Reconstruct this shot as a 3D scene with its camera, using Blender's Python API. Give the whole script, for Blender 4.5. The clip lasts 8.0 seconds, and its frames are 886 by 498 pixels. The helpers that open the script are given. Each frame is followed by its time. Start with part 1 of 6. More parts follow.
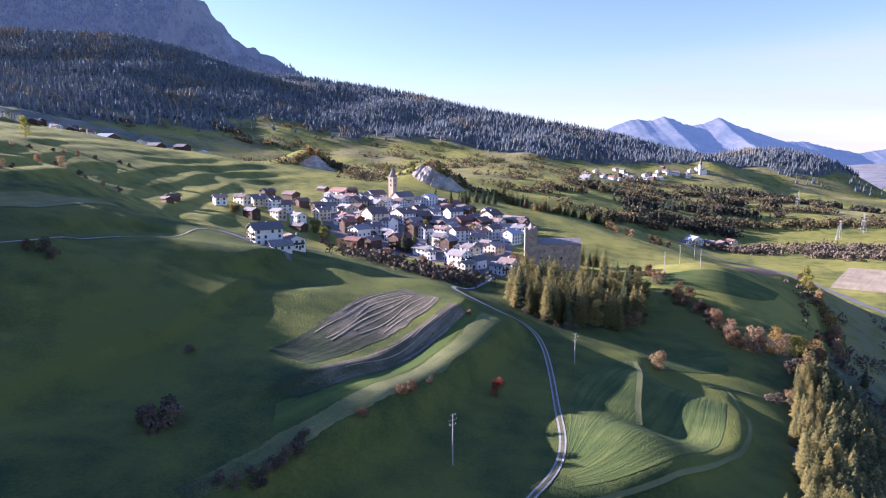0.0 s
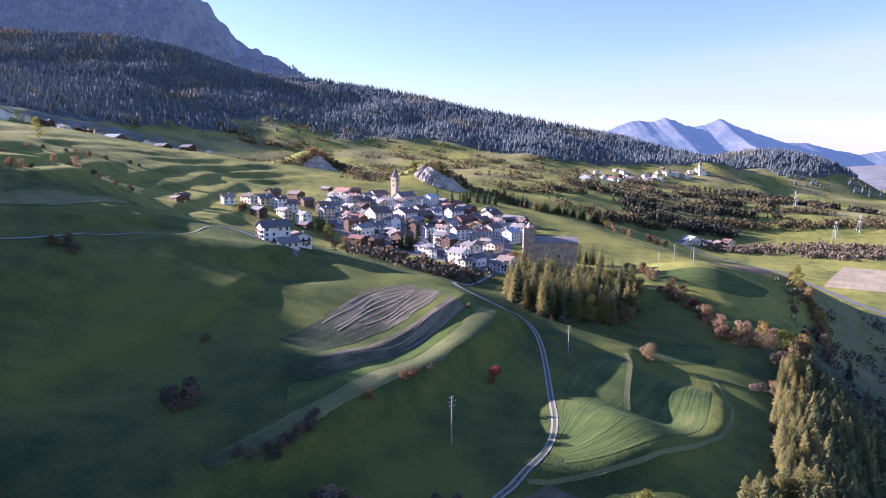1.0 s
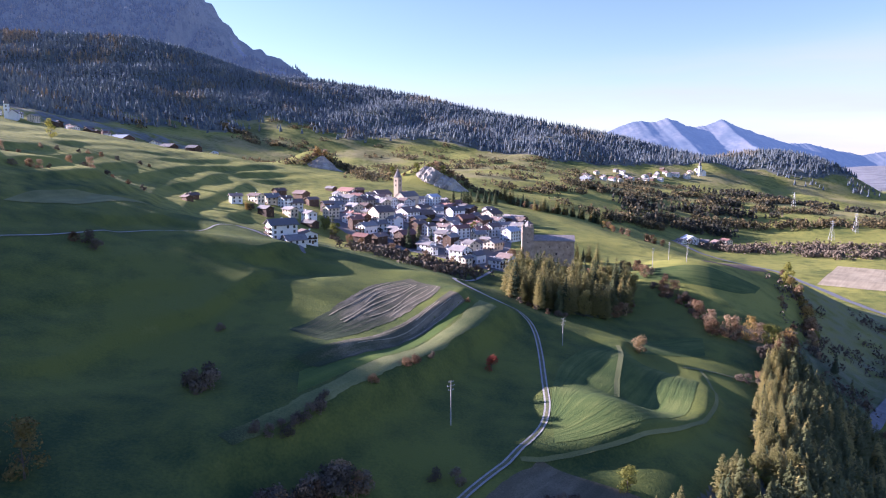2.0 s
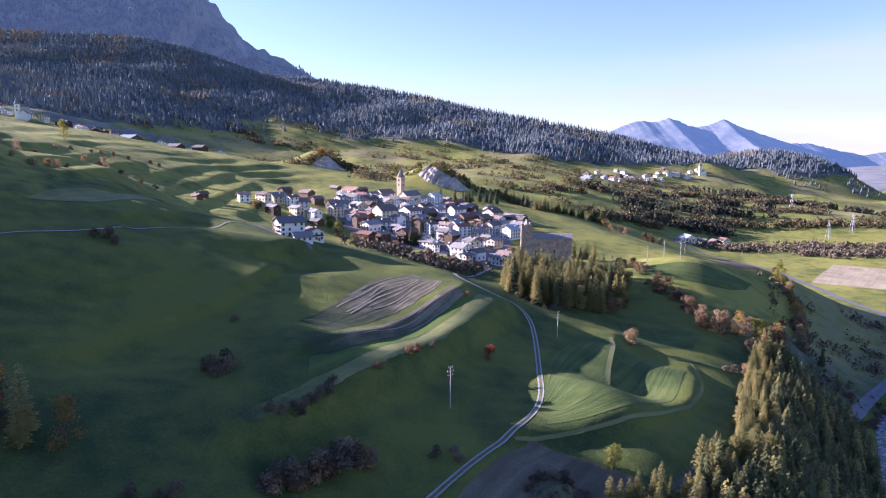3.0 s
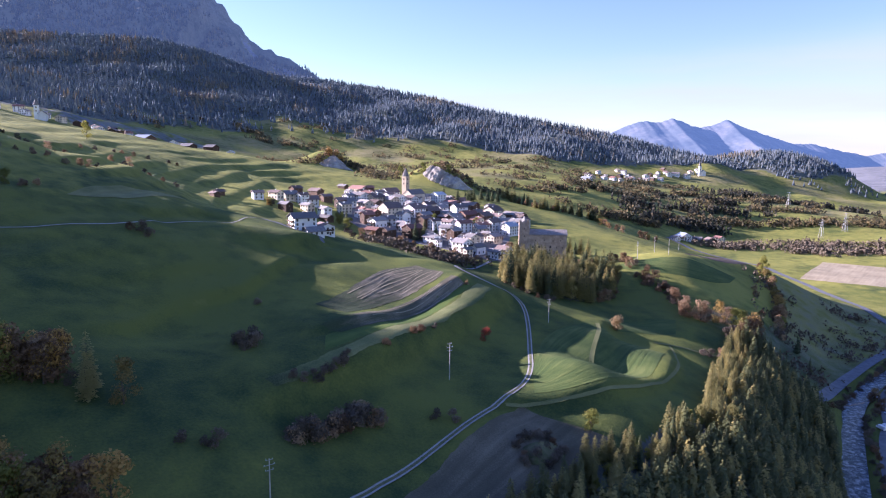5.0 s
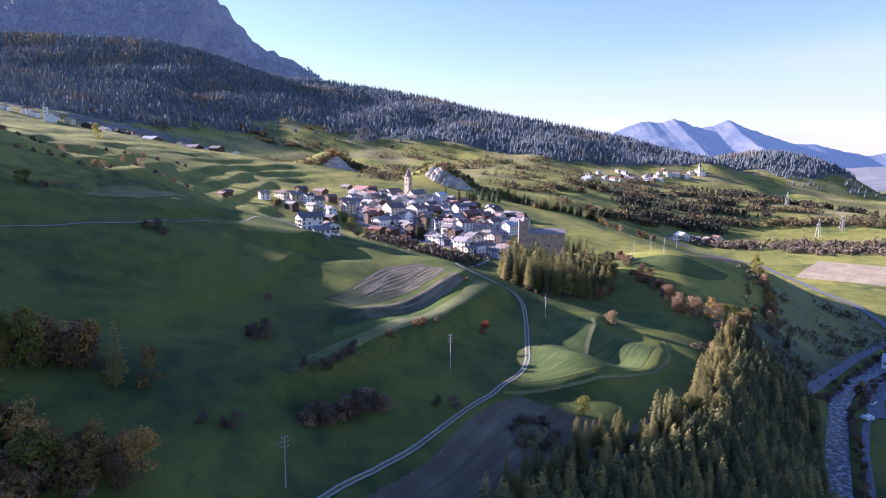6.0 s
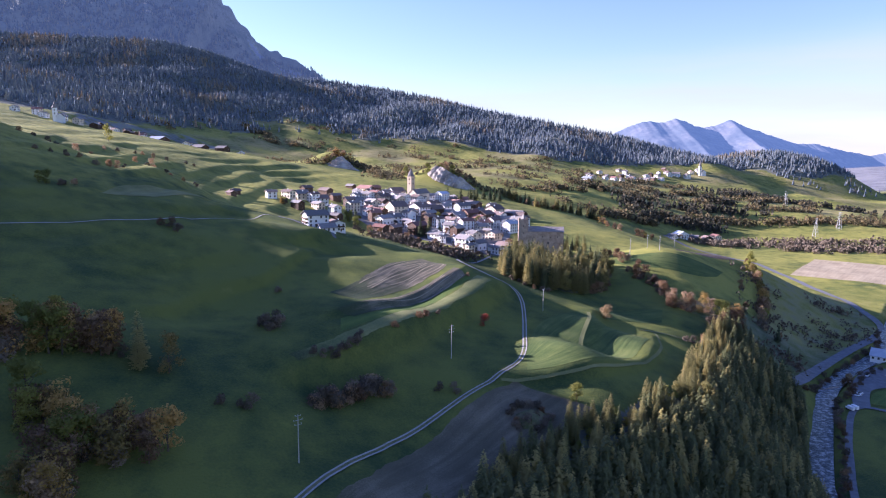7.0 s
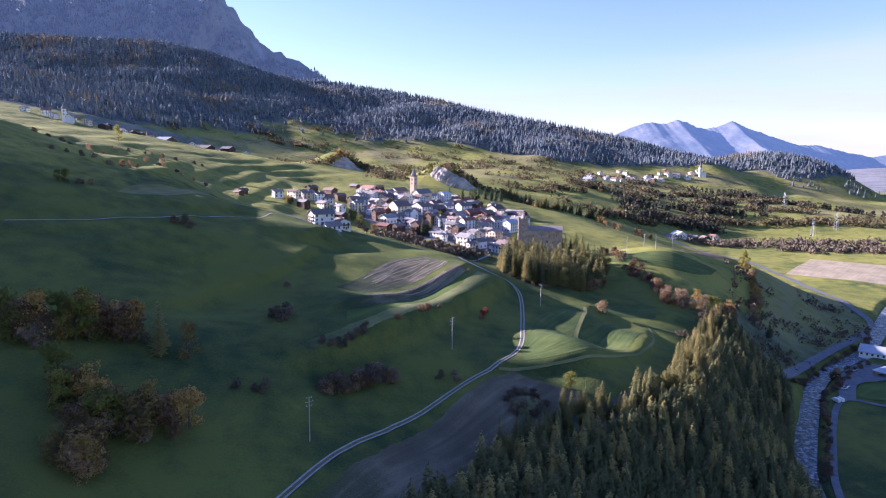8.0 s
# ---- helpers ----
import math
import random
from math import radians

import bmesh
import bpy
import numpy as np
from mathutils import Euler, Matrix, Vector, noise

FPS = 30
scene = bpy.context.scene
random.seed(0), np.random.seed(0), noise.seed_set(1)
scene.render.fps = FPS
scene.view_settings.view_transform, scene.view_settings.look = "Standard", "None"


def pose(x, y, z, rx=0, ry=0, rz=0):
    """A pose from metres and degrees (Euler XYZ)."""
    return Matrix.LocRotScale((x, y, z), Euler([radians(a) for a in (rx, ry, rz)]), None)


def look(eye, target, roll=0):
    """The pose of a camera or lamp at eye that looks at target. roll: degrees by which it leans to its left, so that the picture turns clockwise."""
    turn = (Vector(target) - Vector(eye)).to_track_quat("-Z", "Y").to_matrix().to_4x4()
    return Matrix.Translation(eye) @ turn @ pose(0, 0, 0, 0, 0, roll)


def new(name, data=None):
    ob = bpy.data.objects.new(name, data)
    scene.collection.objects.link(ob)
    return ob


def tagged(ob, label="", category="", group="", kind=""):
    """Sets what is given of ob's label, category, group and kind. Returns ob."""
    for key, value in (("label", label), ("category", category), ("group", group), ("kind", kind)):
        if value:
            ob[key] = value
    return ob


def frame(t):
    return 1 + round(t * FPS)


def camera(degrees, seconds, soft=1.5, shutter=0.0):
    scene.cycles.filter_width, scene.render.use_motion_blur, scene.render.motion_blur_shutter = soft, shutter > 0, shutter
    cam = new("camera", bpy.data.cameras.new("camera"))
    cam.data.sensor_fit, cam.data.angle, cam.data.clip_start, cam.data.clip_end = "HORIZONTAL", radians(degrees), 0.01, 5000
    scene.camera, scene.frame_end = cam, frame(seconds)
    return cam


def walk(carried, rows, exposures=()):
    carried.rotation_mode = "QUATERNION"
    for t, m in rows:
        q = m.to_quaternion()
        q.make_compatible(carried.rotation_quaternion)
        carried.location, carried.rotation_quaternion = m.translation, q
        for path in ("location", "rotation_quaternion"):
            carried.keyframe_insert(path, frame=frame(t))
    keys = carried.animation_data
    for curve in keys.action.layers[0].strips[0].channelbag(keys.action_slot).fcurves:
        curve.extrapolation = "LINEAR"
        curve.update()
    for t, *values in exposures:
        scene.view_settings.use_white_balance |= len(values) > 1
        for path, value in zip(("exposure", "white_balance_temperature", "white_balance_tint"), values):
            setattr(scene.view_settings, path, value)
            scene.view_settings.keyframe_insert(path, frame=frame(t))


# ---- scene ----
cam = camera(67.4, 8.0, 1.1)
PATH = [
    (0, (-4.574, -5.987, 75.927), (-4.492, -4.009, 75.638), 0.2),
    (0.5, (-4.687, -13.44, 76.063), (-4.607, -11.463, 75.774), 0.3),
    (1, (-4.694, -20.995, 76.225), (-4.617, -19.017, 75.938), 0.3),
    (1.5, (-4.657, -28.619, 76.452), (-4.583, -26.641, 76.166), 0.3),
    (3, (-4.397, -52.371, 77.499), (-4.334, -50.393, 77.211), 0.4),
    (3.5, (-4.315, -60.323, 77.72), (-4.255, -58.344, 77.432), 0.4),
    (4, (-4.197, -68.337, 77.915), (-4.14, -66.359, 77.626), 0.4),
    (4.5, (-4.062, -76.25, 78.148), (-4.008, -74.272, 77.858), 0.5),
    (6, (-3.894, -99.75, 79.415), (-3.85, -97.771, 79.126), 0.5),
    (6.5, (-3.878, -107.63, 79.633), (-3.837, -105.651, 79.344), 0.5),
    (7, (-3.84, -115.571, 79.796), (-3.803, -113.592, 79.506), 0.5),
    (7.5, (-3.776, -123.507, 79.925), (-3.743, -121.528, 79.636), 0.6),
    (8, (-3.671, -131.462, 80.027), (-3.641, -129.483, 79.739), 0.6),
]
walk(cam, [(t, look(eye, target, roll)) for t, eye, target, roll in PATH], [(0, 1.88, 5060, 40), (8, 1.9, 5060, 40)])

# ---- light ----
SUN_AZIMUTH, SUN_HEIGHT = -70.0, 18.3   # degrees from the y axis towards x, and above the horizon
world = bpy.data.worlds.new("sky")
scene.world = world
world.use_nodes = True
wn, wl = world.node_tree.nodes, world.node_tree.links
wn.clear()
sky = wn.new("ShaderNodeTexSky")
sky.sky_type = "NISHITA"
sky.sun_disc = False
sky.sun_elevation = radians(SUN_HEIGHT)
sky.sun_rotation = radians(SUN_AZIMUTH)
sky.altitude = 1300
sky.air_density, sky.dust_density, sky.ozone_density = 1.15, 0.5, 0.7
back = wn.new("ShaderNodeBackground")
back.inputs["Strength"].default_value = 0.0505
# a thin veil of high cloud low in the north-east
geo_n = wn.new("ShaderNodeTexCoord")
mapping = wn.new("ShaderNodeMapping")
mapping.inputs["Scale"].default_value = (2.0, 2.0, 16.0)
veil = wn.new("ShaderNodeTexNoise")
veil.inputs["Scale"].default_value = 1.6
veil.inputs["Detail"].default_value = 5
sep = wn.new("ShaderNodeSeparateXYZ")
band = wn.new("ShaderNodeMapRange")
band.interpolation_type = "SMOOTHSTEP"
for key, value in (("From Min", 0.13), ("From Max", 0.05), ("To Min", 0.0), ("To Max", 1.0)):
    band.inputs[key].default_value = value
edge = wn.new("ShaderNodeMapRange")
for key, value in (("From Min", 0.35), ("From Max", 0.65), ("To Min", 0.15), ("To Max", 0.75)):
    edge.inputs[key].default_value = value
amount = wn.new("ShaderNodeMath")
amount.operation = "MULTIPLY"
tilt = wn.new("ShaderNodeMath")
tilt.operation = "MULTIPLY_ADD"
tilt.inputs[1].default_value = -0.09
mixed = wn.new("ShaderNodeMix")
mixed.data_type = "RGBA"
mixed.inputs["B"].default_value = (4.7, 4.75, 4.5, 1)
wl.new(geo_n.outputs["Generated"], mapping.inputs["Vector"])
wl.new(geo_n.outputs["Generated"], sep.inputs[0])
wl.new(mapping.outputs[0], veil.inputs["Vector"])
wl.new(sep.outputs["X"], tilt.inputs[0])
wl.new(sep.outputs["Z"], tilt.inputs[2])
wl.new(tilt.outputs[0], band.inputs["Value"])
wl.new(veil.outputs[0], edge.inputs["Value"])
wl.new(band.outputs[0], amount.inputs[0])
wl.new(edge.outputs[0], amount.inputs[1])
wl.new(amount.outputs[0], mixed.inputs["Factor"])
# paler and greener towards the horizon, deeper blue overhead
tone = wn.new("ShaderNodeValToRGB")
tone.color_ramp.elements[0].position, tone.color_ramp.elements[1].position = 0.22, 0.6
tone.color_ramp.elements[0].color, tone.color_ramp.elements[1].color = (1.05, 1.05, 0.80, 1), (0.88, 0.98, 1.22, 1)
toned = wn.new("ShaderNodeMix")
toned.data_type, toned.blend_type = "RGBA", "MULTIPLY"
toned.inputs["Factor"].default_value = 1.0
wl.new(sep.outputs["Z"], tone.inputs[0])
wl.new(sky.outputs[0], toned.inputs["A"])
wl.new(tone.outputs[0], toned.inputs["B"])
wl.new(toned.outputs["Result"], mixed.inputs["A"])
wl.new(mixed.outputs["Result"], back.inputs["Color"])
out = wn.new("ShaderNodeOutputWorld")
wl.new(back.outputs[0], out.inputs["Surface"])

sun = new("sun", bpy.data.lights.new("sun", "SUN"))
sun.data.energy, sun.data.angle, sun.data.color = 5.0, radians(0.55), (1.0, 0.86, 0.63)
az, el = radians(SUN_AZIMUTH), radians(SUN_HEIGHT)
to_sun = Vector((math.sin(az) * math.cos(el), math.cos(az) * math.cos(el), math.sin(el)))
sun.matrix_world = look(to_sun * 100, (0, 0, 0))


# ---- materials ----
def material(name, colors, scale=1.0, rough=0.85, bump=0.3, fine=8.0, source="Object", per="", metallic=0.0, soft_light=0.0):
    """A surface whose colour wanders between the colours at two scales. per: 'object' or 'island' varies it from piece to piece."""
    m = bpy.data.materials.new(name)
    m.use_nodes = True
    n, l = m.node_tree.nodes, m.node_tree.links
    bsdf = n["Principled BSDF"]
    bsdf.inputs["Roughness"].default_value = rough
    bsdf.inputs["Metallic"].default_value = metallic
    bsdf.inputs["Specular IOR Level"].default_value = 0.25
    if source == "World":
        vec = n.new("ShaderNodeNewGeometry").outputs["Position"]
    else:
        vec = n.new("ShaderNodeTexCoord").outputs[source]
    big, small = n.new("ShaderNodeTexNoise"), n.new("ShaderNodeTexNoise")
    big.inputs["Scale"].default_value, small.inputs["Scale"].default_value = scale, scale * fine
    big.inputs["Detail"].default_value = small.inputs["Detail"].default_value = 4
    l.new(vec, big.inputs["Vector"])
    l.new(vec, small.inputs["Vector"])
    total = n.new("ShaderNodeMath")
    total.operation = "MULTIPLY_ADD"
    total.inputs[1].default_value = 0.45
    l.new(small.outputs[0], total.inputs[0])
    l.new(big.outputs[0], total.inputs[2])
    value = total.outputs[0]
    if per:
        src = n.new("ShaderNodeObjectInfo").outputs["Random"] if per == "object" else n.new("ShaderNodeNewGeometry").outputs["Random Per Island"]
        add = n.new("ShaderNodeMath")
        add.operation = "MULTIPLY_ADD"
        add.inputs[1].default_value = 0.7
        l.new(src, add.inputs[0])
        shift = n.new("ShaderNodeMath")
        shift.operation = "MULTIPLY_ADD"
        shift.inputs[1].default_value, shift.inputs[2].default_value = 0.7, -0.22
        l.new(value, shift.inputs[0])
        l.new(shift.outputs[0], add.inputs[2])
        value = add.outputs[0]
    ramp = n.new("ShaderNodeValToRGB")
    ramp.color_ramp.elements[0].position, ramp.color_ramp.elements[1].position = 0.42, 0.98
    ramp.color_ramp.elements[0].color = (*colors[0], 1)
    ramp.color_ramp.elements[1].color = (*colors[-1], 1)
    for i, c in enumerate(colors[1:-1]):
        e = ramp.color_ramp.elements.new(0.42 + 0.56 * (i + 1) / (len(colors) - 1))
        e.color = (*c, 1)
    l.new(value, ramp.inputs[0])
    l.new(ramp.outputs[0], bsdf.inputs["Base Color"])
    if bump:
        b = n.new("ShaderNodeBump")
        b.inputs["Strength"].default_value = bump
        b.inputs["Distance"].default_value = 0.3 / scale if scale > 0.3 else 0.6
        l.new(small.outputs[0], b.inputs["Height"])
        l.new(b.outputs[0], bsdf.inputs["Normal"])
    if soft_light:
        bsdf.inputs["Subsurface Weight"].default_value = 0
        tr = n.new("ShaderNodeBsdfTranslucent")
        l.new(ramp.outputs[0], tr.inputs["Color"])
        mx = n.new("ShaderNodeMixShader")
        mx.inputs[0].default_value = soft_light
        l.new(bsdf.outputs[0], mx.inputs[1])
        l.new(tr.outputs[0], mx.inputs[2])
        l.new(mx.outputs[0], n["Material Output"].inputs["Surface"])
    return m


def striped(name, colors, lines, wobble=2.0, bump=0.6, along="X", grown=None):
    """A worked field: rows that follow its shape, with patches. grown: grass that has come up again between the rows and at one end, and how far."""
    m = bpy.data.materials.new(name)
    m.use_nodes = True
    n, l = m.node_tree.nodes, m.node_tree.links
    bsdf = n["Principled BSDF"]
    bsdf.inputs["Roughness"].default_value = 0.9
    bsdf.inputs["Specular IOR Level"].default_value = 0.15
    uv = n.new("ShaderNodeUVMap")
    stretch = n.new("ShaderNodeMapping")
    stretch.inputs["Scale"].default_value = (lines * 3.0, lines * 0.12 + 0.3, 1) if along == "X" else (lines * 0.12 + 0.3, lines * 3.0, 1)
    l.new(uv.outputs[0], stretch.inputs["Vector"])
    bands = n.new("ShaderNodeTexNoise")
    bands.inputs["Scale"].default_value = 1.0
    bands.inputs["Detail"].default_value = 4
    bands.inputs["Distortion"].default_value = wobble
    l.new(stretch.outputs[0], bands.inputs["Vector"])
    pos = n.new("ShaderNodeNewGeometry")
    patch, grain = n.new("ShaderNodeTexNoise"), n.new("ShaderNodeTexNoise")
    patch.inputs["Scale"].default_value, grain.inputs["Scale"].default_value = 0.05, 2.0
    patch.inputs["Detail"].default_value = grain.inputs["Detail"].default_value = 5
    l.new(pos.outputs["Position"], patch.inputs["Vector"])
    l.new(pos.outputs["Position"], grain.inputs["Vector"])
    a = n.new("ShaderNodeMath")
    a.operation = "MULTIPLY_ADD"
    a.inputs[1].default_value = 0.75
    l.new(bands.outputs[0], a.inputs[0])
    l.new(patch.outputs[0], a.inputs[2])
    b = n.new("ShaderNodeMath")
    b.operation = "MULTIPLY_ADD"
    b.inputs[1].default_value = 0.5
    l.new(grain.outputs[0], b.inputs[0])
    l.new(a.outputs[0], b.inputs[2])
    ramp = n.new("ShaderNodeValToRGB")
    ramp.color_ramp.elements[0].position, ramp.color_ramp.elements[1].position = 0.0, 1.0
    ramp.color_ramp.elements[0].color = (*colors[0], 1)
    ramp.color_ramp.elements[1].color = (*colors[-1], 1)
    span = n.new("ShaderNodeMapRange")
    span.inputs["From Min"].default_value, span.inputs["From Max"].default_value = 0.82, 1.42
    l.new(b.outputs[0], span.inputs["Value"])
    l.new(span.outputs[0], ramp.inputs[0])
    for i, c in enumerate(colors[1:-1]):
        ramp.color_ramp.elements.new((i + 1) / (len(colors) - 1)).color = (*c, 1)
    tint = ramp.outputs[0]
    if grown:
        grass, reach = grown
        turf = n.new("ShaderNodeValToRGB")
        turf.color_ramp.elements[0].position, turf.color_ramp.elements[1].position = 0.35, 0.7
        turf.color_ramp.elements[0].color, turf.color_ramp.elements[1].color = (*[0.6 * q for q in grass], 1), (*grass, 1)
        l.new(grain.outputs[0], turf.inputs[0])
        axis = n.new("ShaderNodeSeparateXYZ")
        l.new(uv.outputs[0], axis.inputs[0])
        rise = n.new("ShaderNodeMath")
        rise.operation = "MULTIPLY_ADD"
        rise.inputs[1].default_value = 1.0 / reach
        l.new(axis.outputs["Y"], rise.inputs[0])
        l.new(b.outputs[0], rise.inputs[2])
        there = n.new("ShaderNodeMapRange")
        there.inputs["From Min"].default_value, there.inputs["From Max"].default_value = 1.15, 1.75
        l.new(rise.outputs[0], there.inputs["Value"])
        blend = n.new("ShaderNodeMix")
        blend.data_type = "RGBA"
        l.new(there.outputs[0], blend.inputs["Factor"])
        l.new(turf.outputs[0], blend.inputs["A"])
        l.new(tint, blend.inputs["B"])
        tint = blend.outputs["Result"]
    l.new(tint, bsdf.inputs["Base Color"])
    bm_ = n.new("ShaderNodeBump")
    bm_.inputs["Strength"].default_value, bm_.inputs["Distance"].default_value = bump, 0.5
    l.new(b.outputs[0], bm_.inputs["Height"])
    l.new(bm_.outputs[0], bsdf.inputs["Normal"])
    return m


def ground_material(name="ground"):
    """Meadow, with woodland floor, dry banks and bare rock where the sheet's cover says so."""
    m = bpy.data.materials.new(name)
    m.use_nodes = True
    n, l = m.node_tree.nodes, m.node_tree.links
    bsdf = n["Principled BSDF"]
    bsdf.inputs["Roughness"].default_value = 0.92
    bsdf.inputs["Specular IOR Level"].default_value = 0.12
    pos = n.new("ShaderNodeNewGeometry").outputs["Position"]

    def noise_at(scale, detail=5):
        t = n.new("ShaderNodeTexNoise")
        t.inputs["Scale"].default_value, t.inputs["Detail"].default_value = scale, detail
        l.new(pos, t.inputs["Vector"])
        return t.outputs[0]

    def ramp_of(value, lo, hi, c0, c1):
        r = n.new("ShaderNodeValToRGB")
        r.color_ramp.elements[0].position, r.color_ramp.elements[1].position = lo, hi
        r.color_ramp.elements[0].color, r.color_ramp.elements[1].color = (*c0, 1), (*c1, 1)
        l.new(value, r.inputs[0])
        return r.outputs[0]

    def mix(f, a, b):
        x = n.new("ShaderNodeMix")
        x.data_type = "RGBA"
        l.new(f, x.inputs["Factor"])
        l.new(a, x.inputs["A"])
        l.new(b, x.inputs["B"])
        return x.outputs["Result"]

    broad, mid, grain = noise_at(0.012), noise_at(0.09), noise_at(1.1)
    summed = n.new("ShaderNodeMath")
    summed.operation = "MULTIPLY_ADD"
    summed.inputs[1].default_value = 0.5
    l.new(mid, summed.inputs[0])
    l.new(broad, summed.inputs[2])
    both = n.new("ShaderNodeMath")
    both.operation = "MULTIPLY_ADD"
    both.inputs[1].default_value = 0.3
    l.new(grain, both.inputs[0])
    l.new(summed.outputs[0], both.inputs[2])
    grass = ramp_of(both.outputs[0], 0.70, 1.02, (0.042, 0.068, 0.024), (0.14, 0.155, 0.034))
    # a brighter copy of the grass, with sunlight put into its colour
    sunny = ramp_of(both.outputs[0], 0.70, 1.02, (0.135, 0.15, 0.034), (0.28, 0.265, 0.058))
    woods = ramp_of(both.outputs[0], 0.7, 1.0, (0.09, 0.105, 0.085), (0.17, 0.17, 0.13))
    dry = ramp_of(both.outputs[0], 0.7, 1.0, (0.15, 0.135, 0.05), (0.29, 0.25, 0.11))
    rock = ramp_of(both.outputs[0], 0.65, 1.0, (0.11, 0.115, 0.135), (0.22, 0.22, 0.235))
    cover = n.new("ShaderNodeVertexColor")
    cover.layer_name = "cover"
    split = n.new("ShaderNodeSeparateColor")
    l.new(cover.outputs[0], split.inputs[0])

    def ragged(value):
        q = n.new("ShaderNodeMath")
        q.operation = "MULTIPLY_ADD"
        q.inputs[1].default_value = 0.9
        l.new(mid, q.inputs[0])
        l.new(value, q.inputs[2])
        r = n.new("ShaderNodeMapRange")
        r.inputs["From Min"].default_value, r.inputs["From Max"].default_value = 0.7, 1.2
        l.new(q.outputs[0], r.inputs["Value"])
        return r.outputs[0]

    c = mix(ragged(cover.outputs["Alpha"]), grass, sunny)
    c = mix(ragged(split.outputs[1]), c, dry)
    c = mix(ragged(split.outputs[0]), c, woods)
    c = mix(ragged(split.outputs[2]), c, rock)
    l.new(c, bsdf.inputs["Base Color"])
    bump = n.new("ShaderNodeBump")
    bump.inputs["Strength"].default_value, bump.inputs["Distance"].default_value = 1.0, 0.9
    blades = n.new("ShaderNodeMath")
    blades.operation = "MULTIPLY_ADD"
    blades.inputs[1].default_value = 0.3
    l.new(noise_at(2.8, 4), blades.inputs[0])
    l.new(both.outputs[0], blades.inputs[2])
    l.new(blades.outputs[0], bump.inputs["Height"])
    l.new(bump.outputs[0], bsdf.inputs["Normal"])
    return m


GROUND = ground_material()
# the massif is a distant backdrop; emission paints air haze into its materials
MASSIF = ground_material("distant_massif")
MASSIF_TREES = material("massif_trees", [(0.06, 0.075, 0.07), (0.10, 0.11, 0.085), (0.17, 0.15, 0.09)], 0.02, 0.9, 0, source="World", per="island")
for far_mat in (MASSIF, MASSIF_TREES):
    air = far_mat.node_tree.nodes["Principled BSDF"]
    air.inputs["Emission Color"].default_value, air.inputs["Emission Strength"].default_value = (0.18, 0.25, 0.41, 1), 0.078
HAY = material("hay_rows", [(0.16, 0.14, 0.085), (0.40, 0.34, 0.22)], 0.35, 0.95, 0.3, source="World")
GRAVEL = material("gravel", [(0.27, 0.255, 0.225), (0.43, 0.405, 0.36)], 0.6, 0.95, 0.4, source="World")
VERGE = material("track_grass", [(0.07, 0.10, 0.03), (0.2, 0.17, 0.09)], 0.5, 0.95, 0.4, source="World")
ASPHALT = material("asphalt", [(0.10, 0.10, 0.105), (0.19, 0.19, 0.20)], 0.3, 0.8, 0.1, source="World")
STUBBLE = striped("stubble", [(0.075, 0.075, 0.046), (0.125, 0.11, 0.072), (0.29, 0.24, 0.16)], 8.0, 0.25, 0.8, grown=((0.06, 0.08, 0.034), 2.0))
MOWN = striped("mown_grass", [(0.042, 0.070, 0.020), (0.080, 0.110, 0.028), (0.15, 0.168, 0.048)], 12.0, 0.5, 0.9)
LUSH = striped("lush_grass", [(0.05, 0.088, 0.022), (0.14, 0.18, 0.034)], 5.0, 0.25, 0.9)
PLOUGHED = striped("ploughed_earth", [(0.07, 0.05, 0.038), (0.17, 0.13, 0.10)], 8.0, 0.25, 0.8)
STRAW = striped("straw_field", [(0.26, 0.21, 0.13), (0.46, 0.38, 0.24)], 8.0, 0.25, 0.6)
PASTURE = striped("brown_pasture", [(0.085, 0.078, 0.046), (0.13, 0.112, 0.068), (0.23, 0.19, 0.12)], 6.0, 0.6, 0.7, grown=((0.10, 0.115, 0.045), 0.8))
DRY_GRASS = striped("dry_grass", [(0.11, 0.125, 0.045), (0.26, 0.25, 0.10)], 3.0, 0.25, 0.7)
TERRACE = striped("terrace_grass", [(0.085, 0.11, 0.038), (0.17, 0.18, 0.065), (0.28, 0.27, 0.11)], 3.0, 0.5, 0.7, grown=((0.075, 0.095, 0.036), 0.5))
WATER = material("river_water", [(0.025, 0.035, 0.045), (0.07, 0.09, 0.10), (0.55, 0.57, 0.60)], 0.42, 0.35, 1.0, 4.0, source="World")
CLIFF = material("pale_rock", [(0.17, 0.145, 0.11), (0.34, 0.30, 0.245), (0.52, 0.475, 0.41)], 0.09, 0.9, 1.0, 5.0, source="World")
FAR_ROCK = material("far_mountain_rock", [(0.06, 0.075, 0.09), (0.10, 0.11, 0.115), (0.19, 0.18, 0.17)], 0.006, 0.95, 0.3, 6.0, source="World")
# blue emission paints the haze of distance over the rock
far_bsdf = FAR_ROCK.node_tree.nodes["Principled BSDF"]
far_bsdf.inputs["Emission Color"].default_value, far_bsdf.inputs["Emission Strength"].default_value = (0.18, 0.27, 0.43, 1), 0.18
BARK = material("bark", [(0.06, 0.045, 0.03), (0.15, 0.12, 0.09)], 1.5, 0.9, 0.5)
SPRUCE = material("spruce_needles", [(0.058, 0.076, 0.036), (0.105, 0.12, 0.05), (0.165, 0.165, 0.062)], 0.4, 0.85, 0, per="object", soft_light=0.3)
LARCH = material("larch_needles", [(0.19, 0.175, 0.06), (0.30, 0.265, 0.09), (0.42, 0.345, 0.12)], 0.4, 0.85, 0, per="object", soft_light=0.4)
